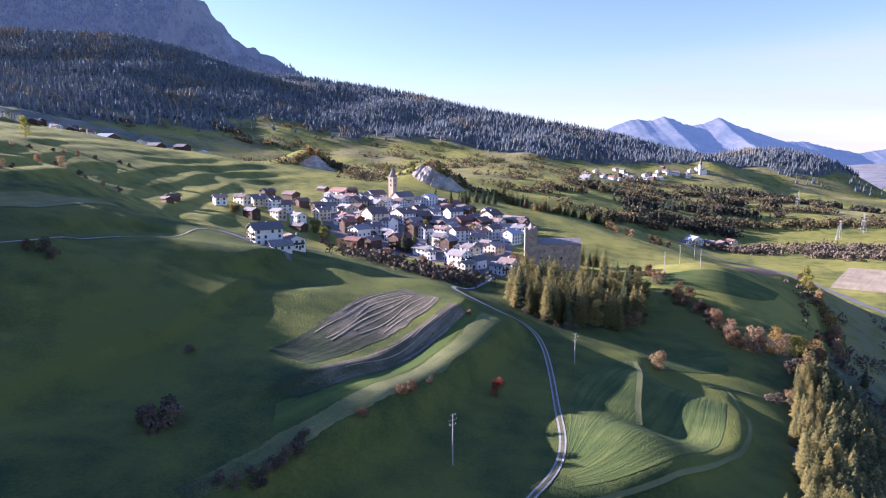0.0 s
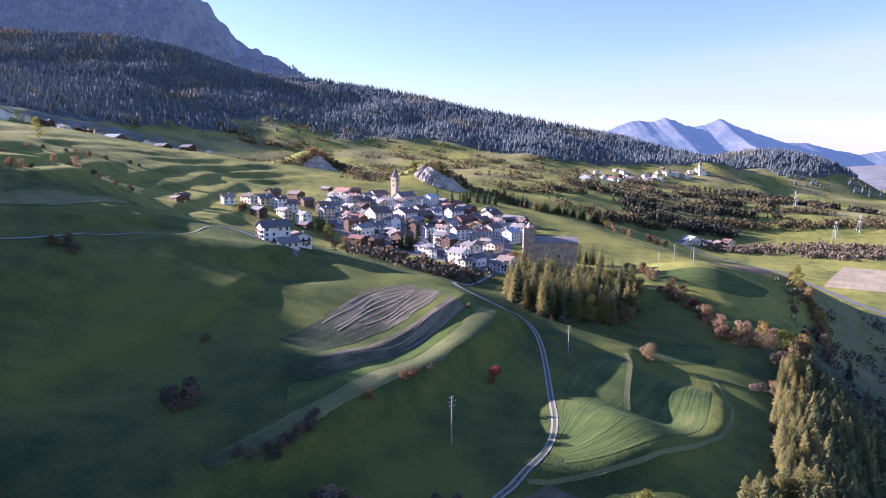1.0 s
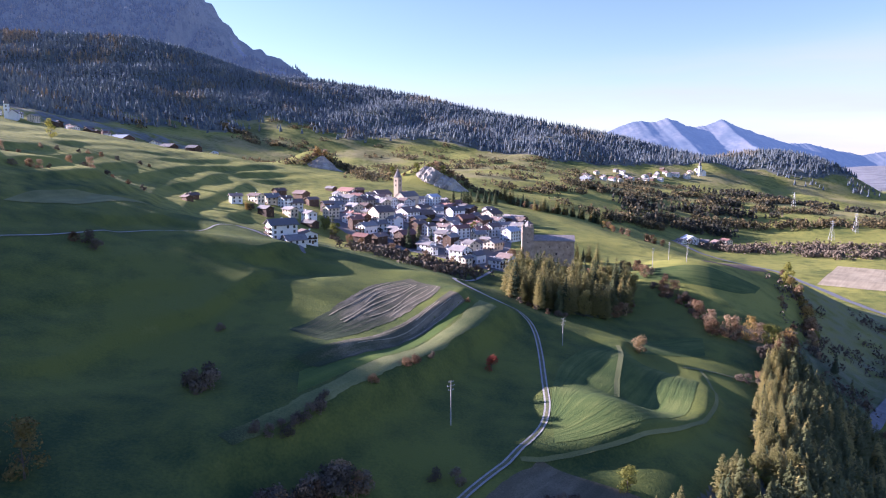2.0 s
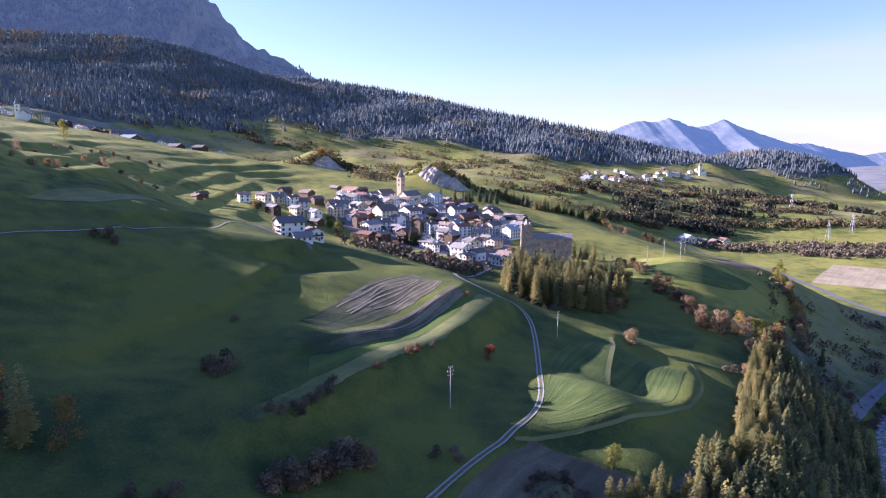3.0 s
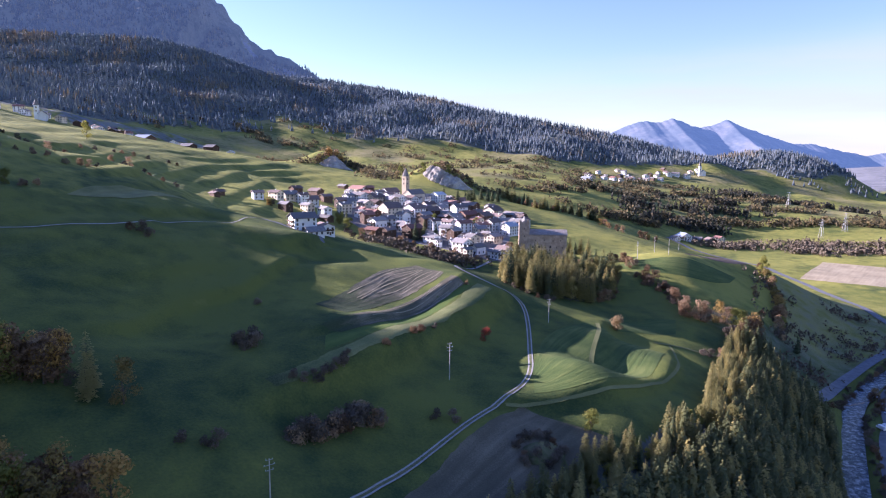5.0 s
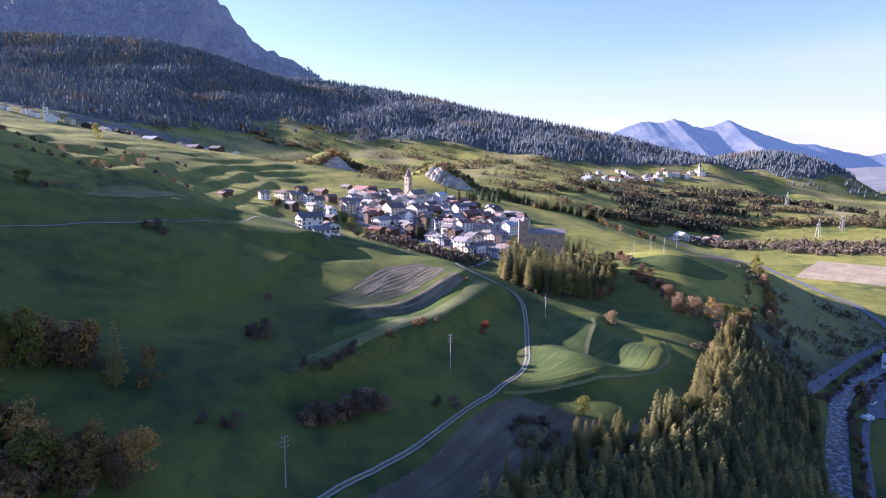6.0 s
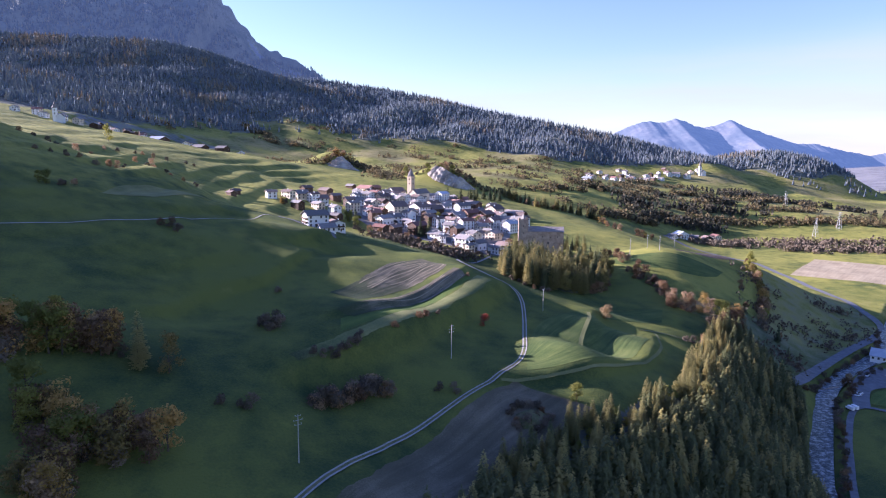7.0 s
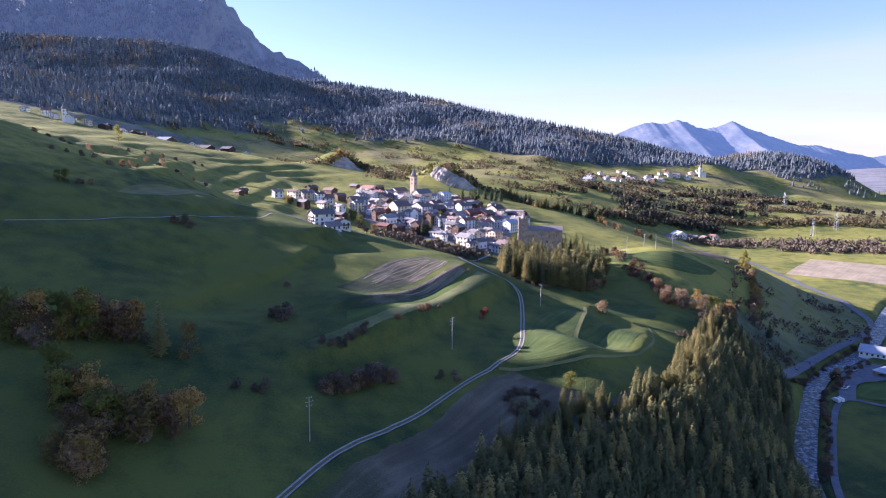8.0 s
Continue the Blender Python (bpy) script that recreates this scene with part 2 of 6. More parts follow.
GOLD = material("golden_leaves", [(0.17, 0.13, 0.04), (0.34, 0.23, 0.06), (0.44, 0.27, 0.08)], 0.4, 0.8, 0, per="object", soft_light=0.3)
RUSSET = material("russet_leaves", [(0.14, 0.085, 0.045), (0.29, 0.18, 0.09), (0.40, 0.28, 0.16)], 0.4, 0.8, 0, per="object", soft_light=0.25)
TAN = material("tan_leaves", [(0.22, 0.16, 0.08), (0.40, 0.29, 0.14)], 0.5, 0.8, 0, soft_light=0.3)
CRIMSON = material("crimson_leaves", [(0.24, 0.06, 0.035), (0.36, 0.10, 0.055)], 0.5, 0.8, 0, soft_light=0.3)
LIME = material("yellow_green_leaves", [(0.15, 0.16, 0.035), (0.29, 0.27, 0.055)], 0.5, 0.8, 0, per="object", soft_light=0.4)
TWIGS = material("bare_twigs", [(0.09, 0.072, 0.05), (0.20, 0.155, 0.105)], 0.5, 0.9, 0, per="object")
# far tree colours lifted, the spruce blued too, to paint in distance haze
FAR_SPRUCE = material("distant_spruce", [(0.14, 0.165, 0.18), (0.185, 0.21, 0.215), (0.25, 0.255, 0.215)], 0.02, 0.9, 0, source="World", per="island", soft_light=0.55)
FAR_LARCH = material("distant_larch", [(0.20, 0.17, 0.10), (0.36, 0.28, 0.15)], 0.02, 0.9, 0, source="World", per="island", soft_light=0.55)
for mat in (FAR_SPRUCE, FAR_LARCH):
    # a pale bluish sheen stands in for haze over the far trees
    haze_bsdf = mat.node_tree.nodes["Principled BSDF"]
    haze_bsdf.inputs["Sheen Weight"].default_value, haze_bsdf.inputs["Sheen Roughness"].default_value = 1.0, 0.7
    haze_bsdf.inputs["Sheen Tint"].default_value = (0.72, 0.84, 1.0, 1)
FAR_SHRUB = material("distant_shrubs", [(0.08, 0.075, 0.045), (0.15, 0.12, 0.06), (0.27, 0.20, 0.09)], 0.02, 0.9, 0, source="World", per="island", soft_light=0.35)
GORGE_WOOD = material("gorge_wood", [(0.055, 0.06, 0.05), (0.09, 0.085, 0.06), (0.15, 0.12, 0.07)], 0.02, 0.9, 0, source="World", per="island", soft_light=0.35)
WHITE_WALL = material("white_render", [(0.72, 0.70, 0.67), (0.88, 0.86, 0.83)], 0.25, 0.9, 0.1, per="object")
CREAM_WALL = material("cream_render", [(0.64, 0.54, 0.40), (0.80, 0.69, 0.52)], 0.25, 0.9, 0.1, per="object")
OCHRE_WALL = material("ochre_render", [(0.46, 0.36, 0.245), (0.60, 0.48, 0.34)], 0.25, 0.9, 0.1)
TIMBER = material("dark_timber", [(0.07, 0.045, 0.03), (0.16, 0.10, 0.065)], 0.6, 0.85, 0.3, per="object")
GREY_ROOF = material("grey_slate_roof", [(0.165, 0.148, 0.138), (0.31, 0.28, 0.255)], 0.5, 0.8, 0.4, per="object")
BROWN_ROOF = material("brown_tile_roof", [(0.145, 0.105, 0.088), (0.27, 0.20, 0.165)], 0.5, 0.8, 0.4, per="object")
RED_ROOF = material("red_tile_roof", [(0.20, 0.10, 0.078), (0.31, 0.17, 0.13)], 0.5, 0.8, 0.4, per="object")
METAL_ROOF = material("pale_metal_roof", [(0.45, 0.46, 0.48), (0.62, 0.63, 0.65)], 0.3, 0.45, 0.1, per="object", metallic=0.4)
GLASS = material("window_glass", [(0.03, 0.035, 0.04), (0.06, 0.065, 0.07)], 1.0, 0.15, 0)
WOOD_TRIM = material("window_wood", [(0.25, 0.2, 0.15), (0.4, 0.33, 0.26)], 2.0, 0.7, 0.1)
CASTLE_STONE = material("castle_rubble", [(0.28, 0.205, 0.15), (0.46, 0.35, 0.26), (0.60, 0.47, 0.35)], 0.35, 0.95, 0.8, 5.0)
CASTLE_ROOF = material("castle_shingles", [(0.22, 0.185, 0.165), (0.38, 0.325, 0.29)], 0.5, 0.85, 0.4)
YARD = material("village_yard", [(0.11, 0.10, 0.085), (0.24, 0.22, 0.20)], 0.08, 0.95, 0.3, source="World")
POLE_WOOD = material("weathered_pole", [(0.30, 0.28, 0.25), (0.46, 0.43, 0.39)], 2.0, 0.8, 0.2)
STEEL = material("galvanised_steel", [(0.28, 0.29, 0.30), (0.4, 0.4, 0.4)], 2.0, 0.5, 0.1, metallic=0.6)
CAR_PAINT = material("car_paint", [(0.5, 0.5, 0.52), (0.78, 0.78, 0.8)], 0.5, 0.25, 0, per="object")
TYRE = material("tyre_rubber", [(0.02, 0.02, 0.02), (0.04, 0.04, 0.04)], 2.0, 0.9, 0)
GOLD_METAL = material("gilded_ball", [(0.5, 0.36, 0.12), (0.7, 0.5, 0.2)], 2.0, 0.35, 0, metallic=0.9)


# ---- the lie of the land ----
# broad rises and hollows (x, y, radius, height)
WIDE_FORMS = [
    (-400, 1300, 500, -21.1), (800, 1600, 500, 15.8), (-520, -20, 300, 67.9), (920, 1060, 300, 37.4),
    (-340, 1420, 300, -15.1), (740, 700, 300, 17.5), (-340, 1240, 300, -21.1), (-160, 1420, 300, -16.2),
    (-40, -90, 180, -20.3), (-370, 350, 180, 37.6), (400, 790, 180, -24.3), (510, 900, 180, -20.1),
    (-370, 680, 180, 8.6), (180, 1230, 180, 11.6), (70, -130, 110, -22.5), (-70, 570, 110, -5.8),
    (-140, 290, 110, 5.9), (350, 570, 110, -19.9), (-210, 10, 110, -12.6), (210, 570, 110, 9.6),
    (210, 80, 110, -24.3)]
# knolls and dips of the meadows and of the slope to the river
SMALL_FORMS = [
    (245, 205, 70, -27.6), (335, 340, 70, -22.6), (-250, 115, 70, -10.8), (290, 475, 70, 23.0),
    (-160, 700, 70, -10.4), (335, 430, 70, -12.6), (-70, 430, 70, -7.2), (200, 160, 45, -32.6),
    (260, 280, 45, -18.8), (110, 70, 45, -15.6), (200, 430, 45, 15.3), (20, 280, 45, 9.5),
    (50, 160, 45, 4.3), (-100, 190, 45, -9.1), (-40, 190, 45, 5.0), (-10, 100, 45, -6.7),
    (-220, 400, 45, 12.4), (-280, 430, 45, -10.1), (110, 190, 45, 5.3), (50, 70, 45, -4.8),
    (-40, 340, 45, 5.5), (290, 340, 45, -11.5), (170, 400, 45, 7.6), (-85, 350, 40, 5.5),
    (5, 316, 30, 4.5), (15, 890, 45, 27.0), (-165, 1000, 40, 24.0)]
# swells and dips of the grazing slopes, mostly shaped to place shade
SWELLS = [
    (-62, 296, 12, -2.3), (-231, 374, 16, -3.6), (-230, 357, 21, -0.9), (-12, 188, 12, 1.5), (115, 334, 28, -3.1),
    (-22, 220, 15, -1.8), (0, 298, 12, -0.9), (-130, 327, 22, -2.6), (-77, 312, 16, 3.7), (11, 330, 60, -1.5),
    (-61, 304, 14, -0.8), (13, 224, 12, 2), (-65, 301, 12, -1.3), (-192, 418, 58, -10), (-218, 492, 48, -5),
    (-66, 344, 34, -4.5), (-50, 272, 18, 4), (-110, 300, 18, 4), (-331, 574, 40, 4), (85, 202, 18, -3.8),
    (115, 220, 23, 1.0), (75, 167, 28, 1.6), (116, 296, 16, -2.2), (108, 205, 21, 0.7), (75, 177, 35, 2.1),
    (35, 182, 21, -2.0), (114, 209, 21, 0.7), (64, 188, 16, 3.6), (80, 243, 19, 2.6)]
# crests of the mountains, each with its fall per metre on the near side and on the far side
CRESTS = {
    "wooded_shoulder": ([(-2100, 2500, 420), (-1800, 2280, 458), (-1535, 2240, 464), (-989, 2340, 458), (-848, 2400, 436), (-700, 2460, 372),
                         (-560, 2490, 350), (-392, 2500, 338), (-210, 2440, 309), (16, 2290, 258), (147, 2190, 220), (276, 2090, 189), (445, 2070, 160),
                         (554, 2070, 140), (690, 2090, 86), (840, 2140, 60), (974, 2140, 45)], 0.27, 0.3),
    "massif": ([(-2500, 3200, 900), (-1700, 3500, 975), (-1165, 3640, 945), (-1133, 3640, 865), (-1096, 3640, 842),
                (-1051, 3630, 780), (-962, 3620, 692), (-900, 3600, 634), (-741, 3540, 572), (-608, 3440, 480), (-480, 3300, 400)], 0.62, 0.6),
}


def bumps(x, y, forms):
    z = np.zeros_like(x)
    for cx, cy, r, h in forms:
        z += h * np.exp(-((x - cx) ** 2 + (y - cy) ** 2) / r ** 2)
    return z


def wave(x, y, size, seed):
    """Smooth irregular waves between about -1 and 1."""
    rng = np.random.RandomState(seed)
    z = np.zeros_like(x)
    for k in range(7):
        a, f, p = rng.uniform(0, 2 * np.pi), rng.uniform(0.6, 1.7) * 2 * np.pi / size, rng.uniform(0, 2 * np.pi)
        z += np.sin((x * np.cos(a) + y * np.sin(a)) * f + p + 1.3 * np.sin((x * np.sin(a) - y * np.cos(a)) * f * 0.7 + p * 2))
    return z / 4.0


def smooth_max(a, b, k):
    return 0.5 * (a + b + np.sqrt((a - b) ** 2 + k * k))


def step(a, b, v):
    u = np.clip((v - a) / (b - a), 0, 1)
    return u * u * (3 - 2 * u)


def beside(x, y, line):
    """Distance from a polyline, the share of its length at the nearest place, and the side (left of its way: +1)."""
    best, share, side = np.full_like(x, 1e9), np.zeros_like(x), np.ones_like(x)
    n = len(line) - 1
    for i in range(n):
        (ax, ay), (bx, by) = line[i][:2], line[i + 1][:2]
        dx, dy = bx - ax, by - ay
        u = np.clip(((x - ax) * dx + (y - ay) * dy) / (dx * dx + dy * dy), 0, 1)
        d = np.hypot(x - ax - u * dx, y - ay - u * dy)
        m = d < best
        best = np.where(m, d, best)
        share = np.where(m, (i + u) / n, share)
        side = np.where(m, np.where(dx * (y - ay) - dy * (x - ax) > 0, 1.0, -1.0), side)
    return best, share, side


# steps in the meadows: line with the higher ground on its left, rise, width, reach
BANKS = [
    ([(-62, 115), (-48, 131), (-36, 148), (-13, 176), (4, 206), (24, 240), (38, 266), (46, 290)], 10.0, 8.0, 28.0),
    ([(-130, 140), (-116, 169), (-112, 190), (-102, 206), (-89, 220), (-83, 243), (-77, 267), (-70, 300)], 4.5, 4.0, 16.0),
    ([(18, 148), (32, 154), (50, 157), (69, 165), (93, 184), (108, 201), (122, 229), (128, 262)], 5.0, 5.0, 18.0),
    ([(160, 255), (190, 292), (212, 325), (240, 365), (262, 410), (290, 480)], 11.0, 24.0, 38.0),
    ([(-640, 1055), (-575, 1120), (-540, 1180), (-495, 1240), (-430, 1240)], 16.0, 46.0, 130.0),
    # two steps added to shade the meadow on their right
    ([(-162, 278), (-152, 302), (-148, 325), (-144, 345)], 5.5, 5.0, 16.0),
    ([(-92, 280), (-80, 300), (-73, 316), (-66, 335)], 6.0, 6.0, 22.0),
    ([(74, 206), (80, 214), (86, 232), (92, 250), (98, 270), (101, 284)], 5.5, 9.0, 16.0),
    ([(-52, 170), (-41, 184), (-22, 207), (-3, 243), (17, 272), (24, 295)], 3.5, 4.0, 12.0),
]
# crest of an added, unseen hill, its heights set by the shade it casts
SHADE_RIM = [(-500, -720, 190), (-510, -160, 215), (-520, 76, 222), (-520, 240, 222), (-520, 272, 212), (-520, 286, 190), (-520, 312, 186), (-520, 328, 186), (-520, 344, 189), (-520, 360, 183), (-520, 376, 179), (-520, 392, 176), (-520, 404, 176), (-520, 414, 176), (-520, 426, 178), (-520, 438, 178), (-520, 452, 177), (-520, 464, 169), (-520, 478, 162), (-520, 490, 166), (-520, 504, 164), (-520, 516, 154), (-520, 540, 151), (-520, 560, 156), (-526, 590, 148), (-533, 622, 146), (-538, 640, 140), (-545, 660, 130)]
RIVER = [(95, -150), (110, -40), (140, 60), (166, 150), (189, 190), (213, 230), (242, 276), (276, 312), (330, 352), (430, 480), (560, 600), (700, 760), (800, 950)]


def land(x, y):
    """Height of the ground."""
    x, y = np.asarray(x, float), np.asarray(y, float)
    near = -21.4 - 0.1611 * x + 0.0696 * y + bumps(x, y, WIDE_FORMS) + bumps(x, y, SMALL_FORMS) + bumps(x, y, SWELLS)
    for line, rise, width, fade in BANKS:
        d, u, side = beside(x, y, line)
        ends = step(0, 0.12, u) * step(1, 0.88, u)
        near += 0.5 * rise * ends * np.tanh(2 * side * d / width) * np.exp(-d / fade)
    # terraces that follow the slope of the upper meadows
    up = step(-60, -130, x) * step(1000, 700, y) * step(120, 200, y) * (1 + 1.3 * step(-120, -190, x) * step(250, 320, y)) + 1.0 * step(-150, 0, y) * step(900, 1000, y) * step(1650, 1450, y) * step(-100, 50, x) * step(700, 500, x)
    tread = near / 8.5 + 0.5 * wave(x, y, 520, 5)
    frac = tread - np.floor(tread)
    near += up * 8.5 * 0.27 * (step(0.55, 1.0, frac) - frac) * np.clip(0.45 + 0.7 * wave(x, y, 200, 8), 0, 1)
    near += 0.9 * wave(x, y, 70, 3) * step(2000, 200, y) + 2.5 * wave(x, y, 260, 4) * step(350, 900, np.hypot(x, y))
    floor = -66 + 0.016 * np.clip(y - 300, -300, 900) + 0.4 * wave(x, y, 120, 9)
    far_side = step(500, 1400, x - 0.35 * y)
    near = np.where(x > 900, np.minimum(near, 60), near)
    z = smooth_max(near, floor, 5.0)
    z += far_side * (x - 500) * 0.03
    d, u, side = beside(x, y, RIVER)
    z -= 4.0 * step(9.5, 3.5, d) * step(60, 0, z + 66)
    # hill rim added out of view beyond the upper meadows to cast shade
    d, u, side = beside(x, y, [p[:2] for p in SHADE_RIM])
    crest = np.interp(u * (len(SHADE_RIM) - 1), range(len(SHADE_RIM)), [p[2] for p in SHADE_RIM]) + 1.8 * wave(x * 0, y, 46, 61) + 1.6 * wave(x * 0, y, 21, 62)
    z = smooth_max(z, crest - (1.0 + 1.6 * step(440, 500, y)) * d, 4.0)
    # mountains
    rough = 14 * wave(x, y, 420, 11) + 6 * wave(x, y, 170, 12)
    for name, (line, near_fall, far_fall) in CRESTS.items():
        d, u, side = beside(x, y, [p[:2] for p in line])
        if name == "massif":
            crest = np.interp(u * (len(line) - 1), range(len(line)), [p[2] for p in line])
            h = crest - d * np.where(side < 0, near_fall, far_fall)
        else:
            h = np.full_like(x, -1e4)
            for (ax, ay, az_), (bx, by, bz) in zip(line[:-1], line[1:]):
                e, v, s_ = beside(x, y, [(ax, ay), (bx, by)])
                crest = az_ + (bz - az_) * v
                h = np.maximum(h, crest - e * np.where(s_ < 0, near_fall + 0.1 * step(350, 450, crest), far_fall))
        h = h + rough * step(0, 300, d) * (2.2 if name == "massif" else 1.0)
        if name == "massif":
            h += 40 * np.abs(wave(x, y, 260, 14)) * step(30, 200, d) - 10 + 12 * wave(x, y, 90, 15)
        z = smooth_max(z, h, 20.0)
    # wooded knoll across the valley
    z = smooth_max(z, 255 * np.exp(-((x - 985) / 420) ** 2 - ((y - 2000) / 480) ** 2) + 60 * np.exp(-((x - 1250) / 200) ** 2 - ((y - 2000) / 330) ** 2) - 190, 12.0)
    return z


# ---- the ground sheet ----
from mathutils.bvhtree import BVHTree


def inside(x, y, poly):
    """Whether points lie in a polygon."""
    c = np.zeros(np.shape(x), bool)
    for i in range(len(poly)):
        (ax, ay), (bx, by) = poly[i - 1], poly[i]
        if ay != by:
            c ^= ((ay > y) != (by > y)) & (x < (bx - ax) * (y - ay) / (by - ay) + ax)
    return c


RIVER_WOOD = [(150, 246), (137, 228), (121, 196), (109, 171), (94, 159), (81, 148), (68, 135), (52, 125), (39, 116), (26, 105), (16, 96), (4, 72), (-14, 46), (-34, 8), (-44, -34), (60, -40),
              (110, 10), (138, 70), (156, 120), (176, 178), (204, 236), (212, 262), (205, 296), (190, 306), (170, 280)]
CASTLE_WOOD = [(48, 324), (60, 316), (92, 324), (112, 340), (126, 368), (128, 394), (112, 400), (78, 400), (62, 390), (50, 356)]


SCREE_LINE = [(-620, 1075), (-575, 1120), (-540, 1180), (-495, 1240), (-440, 1230)]


def shoulder_wood(x, y, z):
    """How wooded the mountain side is."""
    d, u, side = beside(x, y, CRESTS["wooded_shoulder"][0])
    w = 0.62 + 0.6 * step(-450, -800, x) + 0.55 * wave(x, y, 420, 21) + 0.35 * wave(x, y, 160, 22)
    foot = np.interp(x, [0, 76, 191, 328, 485, 650, 834, 950], [1400, 1630, 1605, 1560, 1605, 1655, 1760, 1800])
    w += step(900, 300, d) * 0.9 - step(60, 10, z - 75 + 75 * step(20, 300, x)) * 1.6 + 0.6 * step(60, 300, x) * step(900, 780, x) - 2.5 * step(60, -10, y - foot) * step(40, 120, x) * step(1000, 900, x) - step(0, -120, y - (1400 - 240 * step(-100, -300, x) - 90 * step(-350, -550, x))) * 2.0
    w -= 0.5 * np.exp(-((x + 380) / 130) ** 2 - ((y - 1640) / 130) ** 2) + 0.3 * np.exp(-((x + 620) / 120) ** 2 - ((y - 1500) / 90) ** 2)
    w -= 2.5 * step(60, 30, beside(x, y, SCREE_LINE)[0] + 18 * wave(x, y, 70, 23))
    w -= step(640, 760, z) * 1.5
    w += 2.4 * np.exp(-((x - 1060) / 230) ** 2 - ((y - 1930) / 150) ** 2) * step(-5, 30, z) + 0.5 * step(600, 800, x) * step(2300, 2400, y)
    w -= 1.6 * np.exp(-((x - 930) / 90) ** 2 - ((y - 1880) / 90) ** 2)
    return w


def ground_sheet():
    spread = np.concatenate([np.arange(-180, -52, 4.0), np.arange(-52, 52, 0.2), np.arange(52, 180, 4.0)])
    r, rings = 8.0, []
    while r < 4840:
        rings.append(r)
        r += 4.0 if r < 70 else max(1.7, 0.0082 * r)
    a, rr = np.meshgrid(np.radians(spread), np.array(rings))
    x, y = rr * np.sin(a), rr * np.cos(a) - 140
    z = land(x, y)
    n, m = len(rings), len(spread)
    idx = np.arange(n * m).reshape(n, m)
    nxt = np.roll(idx, -1, axis=1)
    quads = np.stack([idx[:-1].ravel(), nxt[:-1].ravel(), nxt[1:].ravel(), idx[1:].ravel()], 1)[:, ::-1]
    verts = np.stack([x.ravel(), y.ravel(), z.ravel()], 1)
    verts = np.concatenate([verts, [[0, -140, float(land(np.array(0.0), np.array(-140.0)))]]])
    mesh = bpy.data.meshes.new("ground")
    fan = [(int(idx[0, (i + 1) % m]), int(idx[0, i]), n * m) for i in range(m)]
    # what lies beyond the wooded crest is distance, a mesh of its own
    cd, cu, cs = beside(x, y, CRESTS["wooded_shoulder"][0])
    behind = (cs > 0) & (x < -150) & (y > 2250) & (cd > 40)
    off = behind.ravel()[quads].all(1)
    mesh.from_pydata(verts.tolist(), [], quads[~off].tolist() + fan)
    mesh.polygons.foreach_set("use_smooth", [True] * len(mesh.polygons))
    # cover: woodland floor, dry grass, bare rock and painted far haze
    gx, gy = np.gradient(z, axis=1), np.gradient(z, axis=0)
    lx = np.hypot(np.gradient(x, axis=1), np.gradient(y, axis=1))
    ly = np.hypot(np.gradient(x, axis=0), np.gradient(y, axis=0))
    slope = np.hypot(gx / lx, gy / ly)
    wood = np.where(inside(x, y, RIVER_WOOD) | inside(x, y, CASTLE_WOOD), 1.0, 0.0)
    brush = inside(x, y, [(160, 325), (178, 300), (212, 262), (250, 300), (312, 357), (362, 400), (378, 445), (388, 500), (340, 520), (300, 480), (282, 450), (262, 400), (230, 350), (190, 345)])
    wood = np.maximum(wood, np.where(brush, 0.45, 0))
    far = step(950, 1120, y)
    wood = np.maximum(wood, far * step(0.2, 0.7, shoulder_wood(x, y, z)))
    dry = step(0.40, 0.70, slope) * (1 - far) * 0.12 + far * (0.2 + 0.45 * step(-0.4, 0.8, wave(x, y, 240, 31))) + 0.5 * step(250, 420, x) * step(700, 500, y) * 0.4
    md, mu, ms = beside(x, y, CRESTS["massif"][0])
    sd, su, ss = beside(x, y, SCREE_LINE)
    scree = 0.62 * step(60, 0, sd + 30 * wave(x, y, 80, 24) + 10 * wave(x, y, 30, 26))
    chute = step(34, 8, beside(x, y, [(-960, 3560), (-900, 3505), (-804, 3440), (-680, 3400)])[0] + 9 * wave(x, y, 60, 25))
    # the last term greys the far right slope as painted haze
    rock = step(0.6, 1.0, slope) * step(560, 800, z) * 0.3 + scree + 0.8 * chute + 0.75 * step(1250, 1500, x) * step(1900, 2300, y)
    wood = wood * (1 - scree)
    wood = np.maximum(wood, step(2600, 2800, y) * step(350, 450, z)) * (1 - chute)
    # yellower aftermath, brightened to stand for sunlight, on the upper and farther meadows
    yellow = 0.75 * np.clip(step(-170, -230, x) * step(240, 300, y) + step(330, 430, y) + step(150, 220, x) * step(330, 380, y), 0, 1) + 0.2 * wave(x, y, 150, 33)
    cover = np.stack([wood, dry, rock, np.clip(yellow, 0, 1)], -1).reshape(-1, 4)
    cover = np.concatenate([cover, [[0, 0, 0, 1]]])
    layer = mesh.color_attributes.new("cover", "FLOAT_COLOR", "POINT")
    layer.data.foreach_set("color", cover.ravel())
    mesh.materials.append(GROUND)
    ob = new("ground", mesh)
    tagged(ob, "alpine meadows and mountain slopes with green autumn grass", "ground", kind="structure")
    used = np.unique(quads[off])
    back = np.full(len(verts), -1)
    back[used] = np.arange(len(used))
    far_mesh = bpy.data.meshes.new("distant_massif")
    far_mesh.from_pydata(verts[used].tolist(), [], back[quads[off]].tolist())
    far_mesh.polygons.foreach_set("use_smooth", [True] * len(far_mesh.polygons))
    layer = far_mesh.color_attributes.new("cover", "FLOAT_COLOR", "POINT")
    layer.data.foreach_set("color", cover[used].ravel())
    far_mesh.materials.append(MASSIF)
